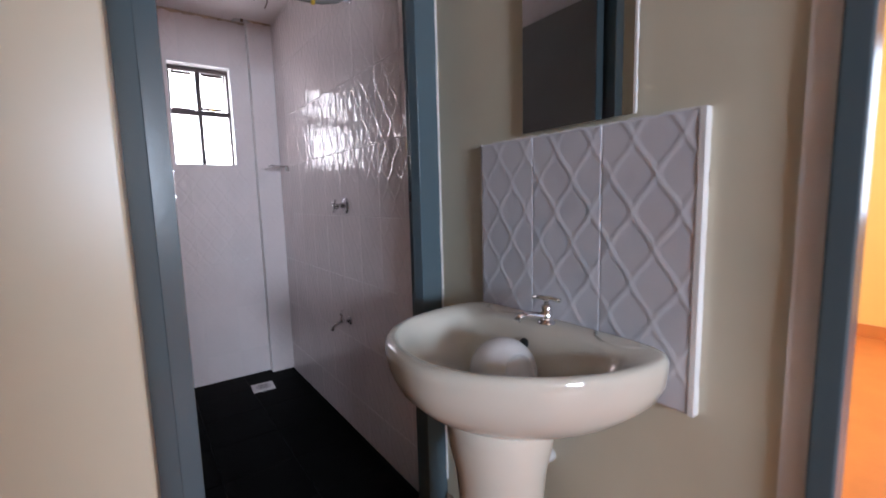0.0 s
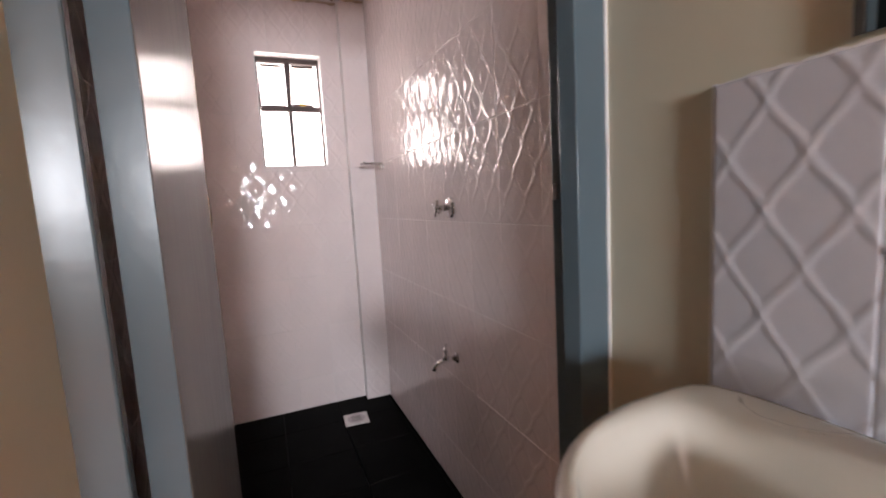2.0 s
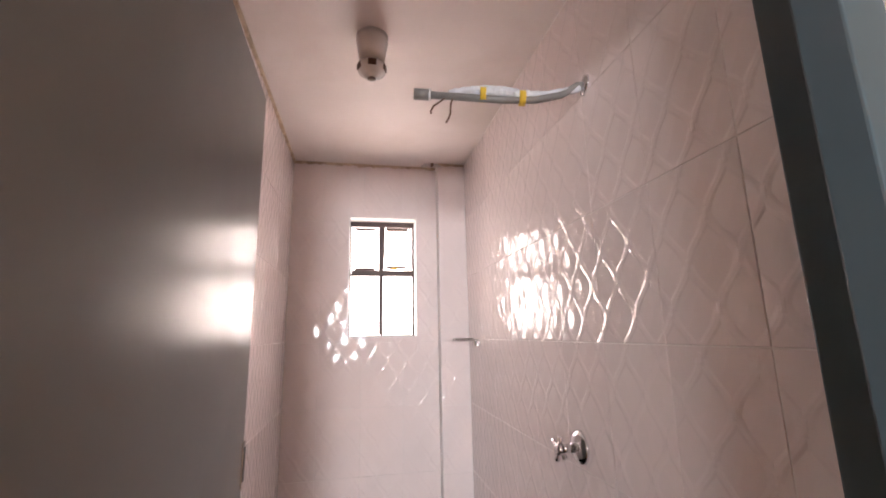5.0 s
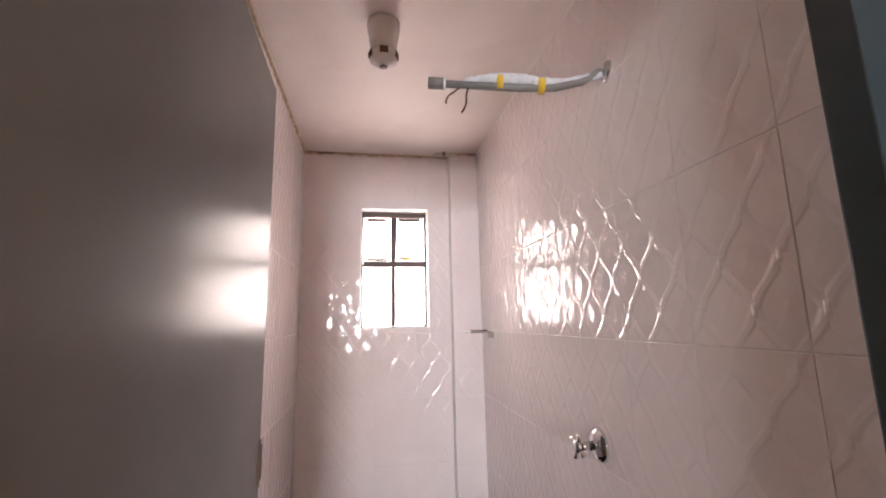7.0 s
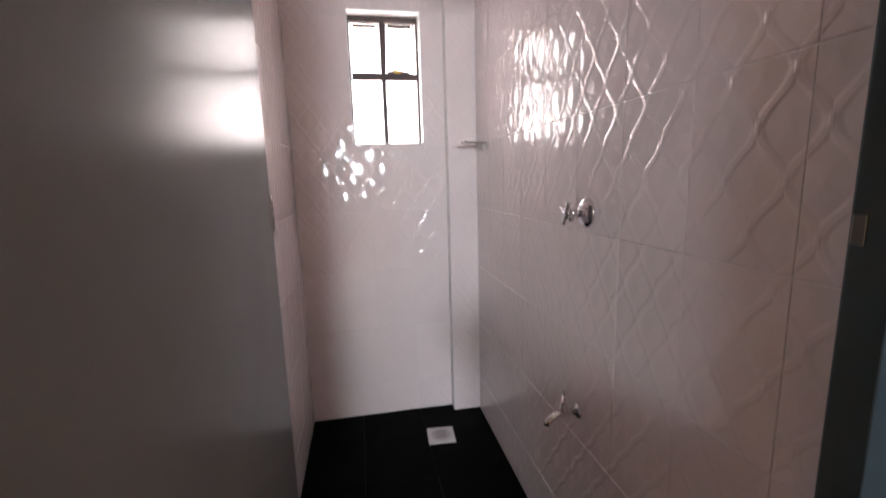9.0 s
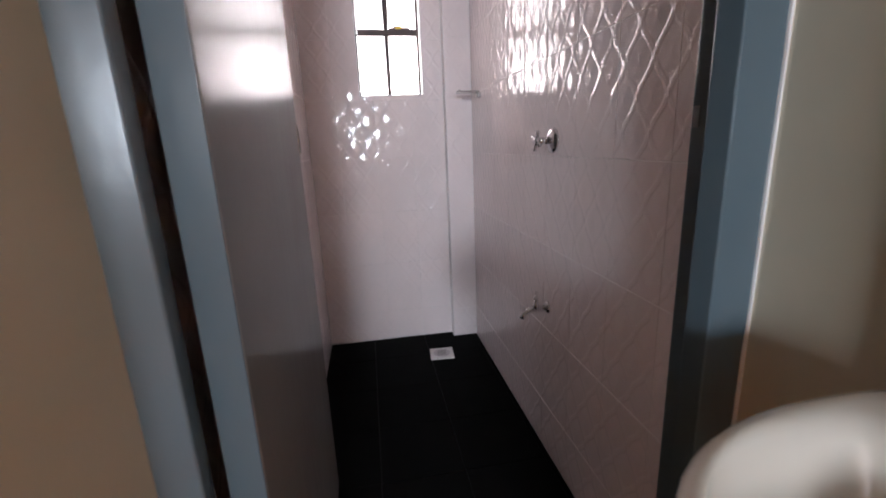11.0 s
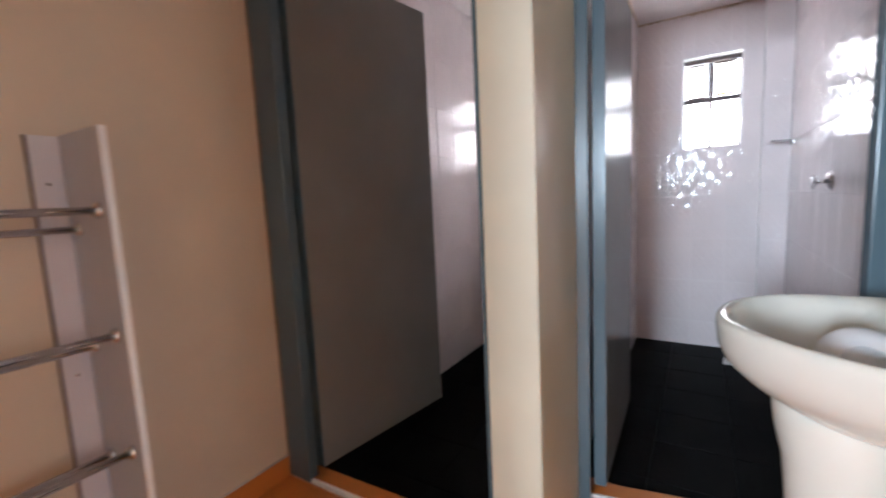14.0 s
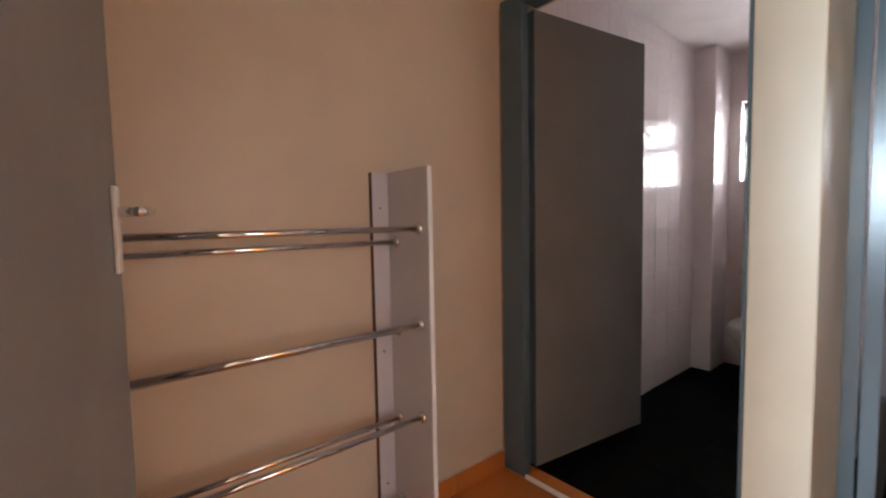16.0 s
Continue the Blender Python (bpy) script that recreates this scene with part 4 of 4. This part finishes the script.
# right wall faces -x: along -y, up z
tile_field(WALL_RIGHT, plane((RX, 0, 0), (0, -1, 0), (0, 0, 1)), -3.176, -1.425, 0.0, CEIL, -1.775, 0.185, seed=1, **WALLT)
tile_field(WALL_MID, plane((SX, 0, 0), (0, 1, 0), (0, 0, 1)), 1.27, FY - 0.001, 0.0, CEIL, 1.74, 0.185, seed=2, **WALLT)
tile_field(WALL_FAR, plane((0, FY, 0), (1, 0, 0), (0, 0, 1)), SX + 0.001, 0.897, 0.0, CEIL, 0.32, 0.175, hole=(WIN[0] - 0.001, WIN[1] + 0.001, WIN[2] - 0.001, WIN[3] + 0.001), seed=3, **WALLT)
tile_field(COLUMN, plane((0, 3.177, 0), (1, 0, 0), (0, 0, 1)), 0.899, RX - 0.001, 0.0, CEIL, 0.899, 0.175, seed=4, **WALLT)
tile_field(WALL_TL, plane((TX, 0, 0), (0, 1, 0), (0, 0, 1)), 0.98, FY - 0.001, 0.0, TCEIL, 1.10, 0.20, seed=6, **WALLT)
tile_field(WALL_FAR_T, plane((0, FY, 0), (1, 0, 0), (0, 0, 1)), -0.719, 0.05, 0.0, TCEIL, -0.69, 0.20, hole=(TWIN[0] - 0.001, TWIN[1] + 0.001, TWIN[2] - 0.001, TWIN[3] + 0.001), seed=7, **WALLT)
COLUMN_T = structure("column_toilet", box(TX - T, -0.72 - T, 2.93 + T, FY + T, -0.05, TCEIL), M_TILE_GROUT, "tiled corner column in the toilet room", "column")
tile_field(COLUMN_T, plane((0, 2.93, 0), (1, 0, 0), (0, 0, 1)), TX + 0.001, -0.721, 0.0, TCEIL, TX, 0.20, seed=8, **WALLT)
tile_field(COLUMN_T, plane((-0.72, 0, 0), (0, 1, 0), (0, 0, 1)), 2.931, FY - 0.001, 0.0, TCEIL, 2.93, 0.20, seed=9, **WALLT)
FLOORS = bpy.data.objects["floor_shower_toilet"]
FLT = dict(tw=0.30, th=0.30, material=M_BLACK_TILE, gap=0.003, jitter=0.0004)
tile_field(FLOORS, plane((0, 0, 0), (1, 0, 0), (0, 1, 0)), SX, RX, 1.29, FY, 0.72, 1.49, seed=11, **FLT)
tile_field(FLOORS, plane((0, 0, 0), (1, 0, 0), (0, 1, 0)), TX, PX0, 0.92, FY, -0.62, 1.06, seed=12, **FLT)
LOBBY = bpy.data.objects["floor_lobby"]
tile_field(LOBBY, plane((0, 0, 0.001), (1, 0, 0), (0, 1, 0)), LX, BX, BACK, 0.842, LX, 0.53, 0.30, 0.30, M_ORANGE_FLOOR, gap=0.004, jitter=0.0004, seed=13)
tile_field(LOBBY, plane((0, 0, 0.001), (1, 0, 0), (0, 1, 0)), PX1, BX, 0.842, 1.40, LX, 0.53, 0.30, 0.30, M_ORANGE_FLOOR, gap=0.004, jitter=0.0004, seed=14)
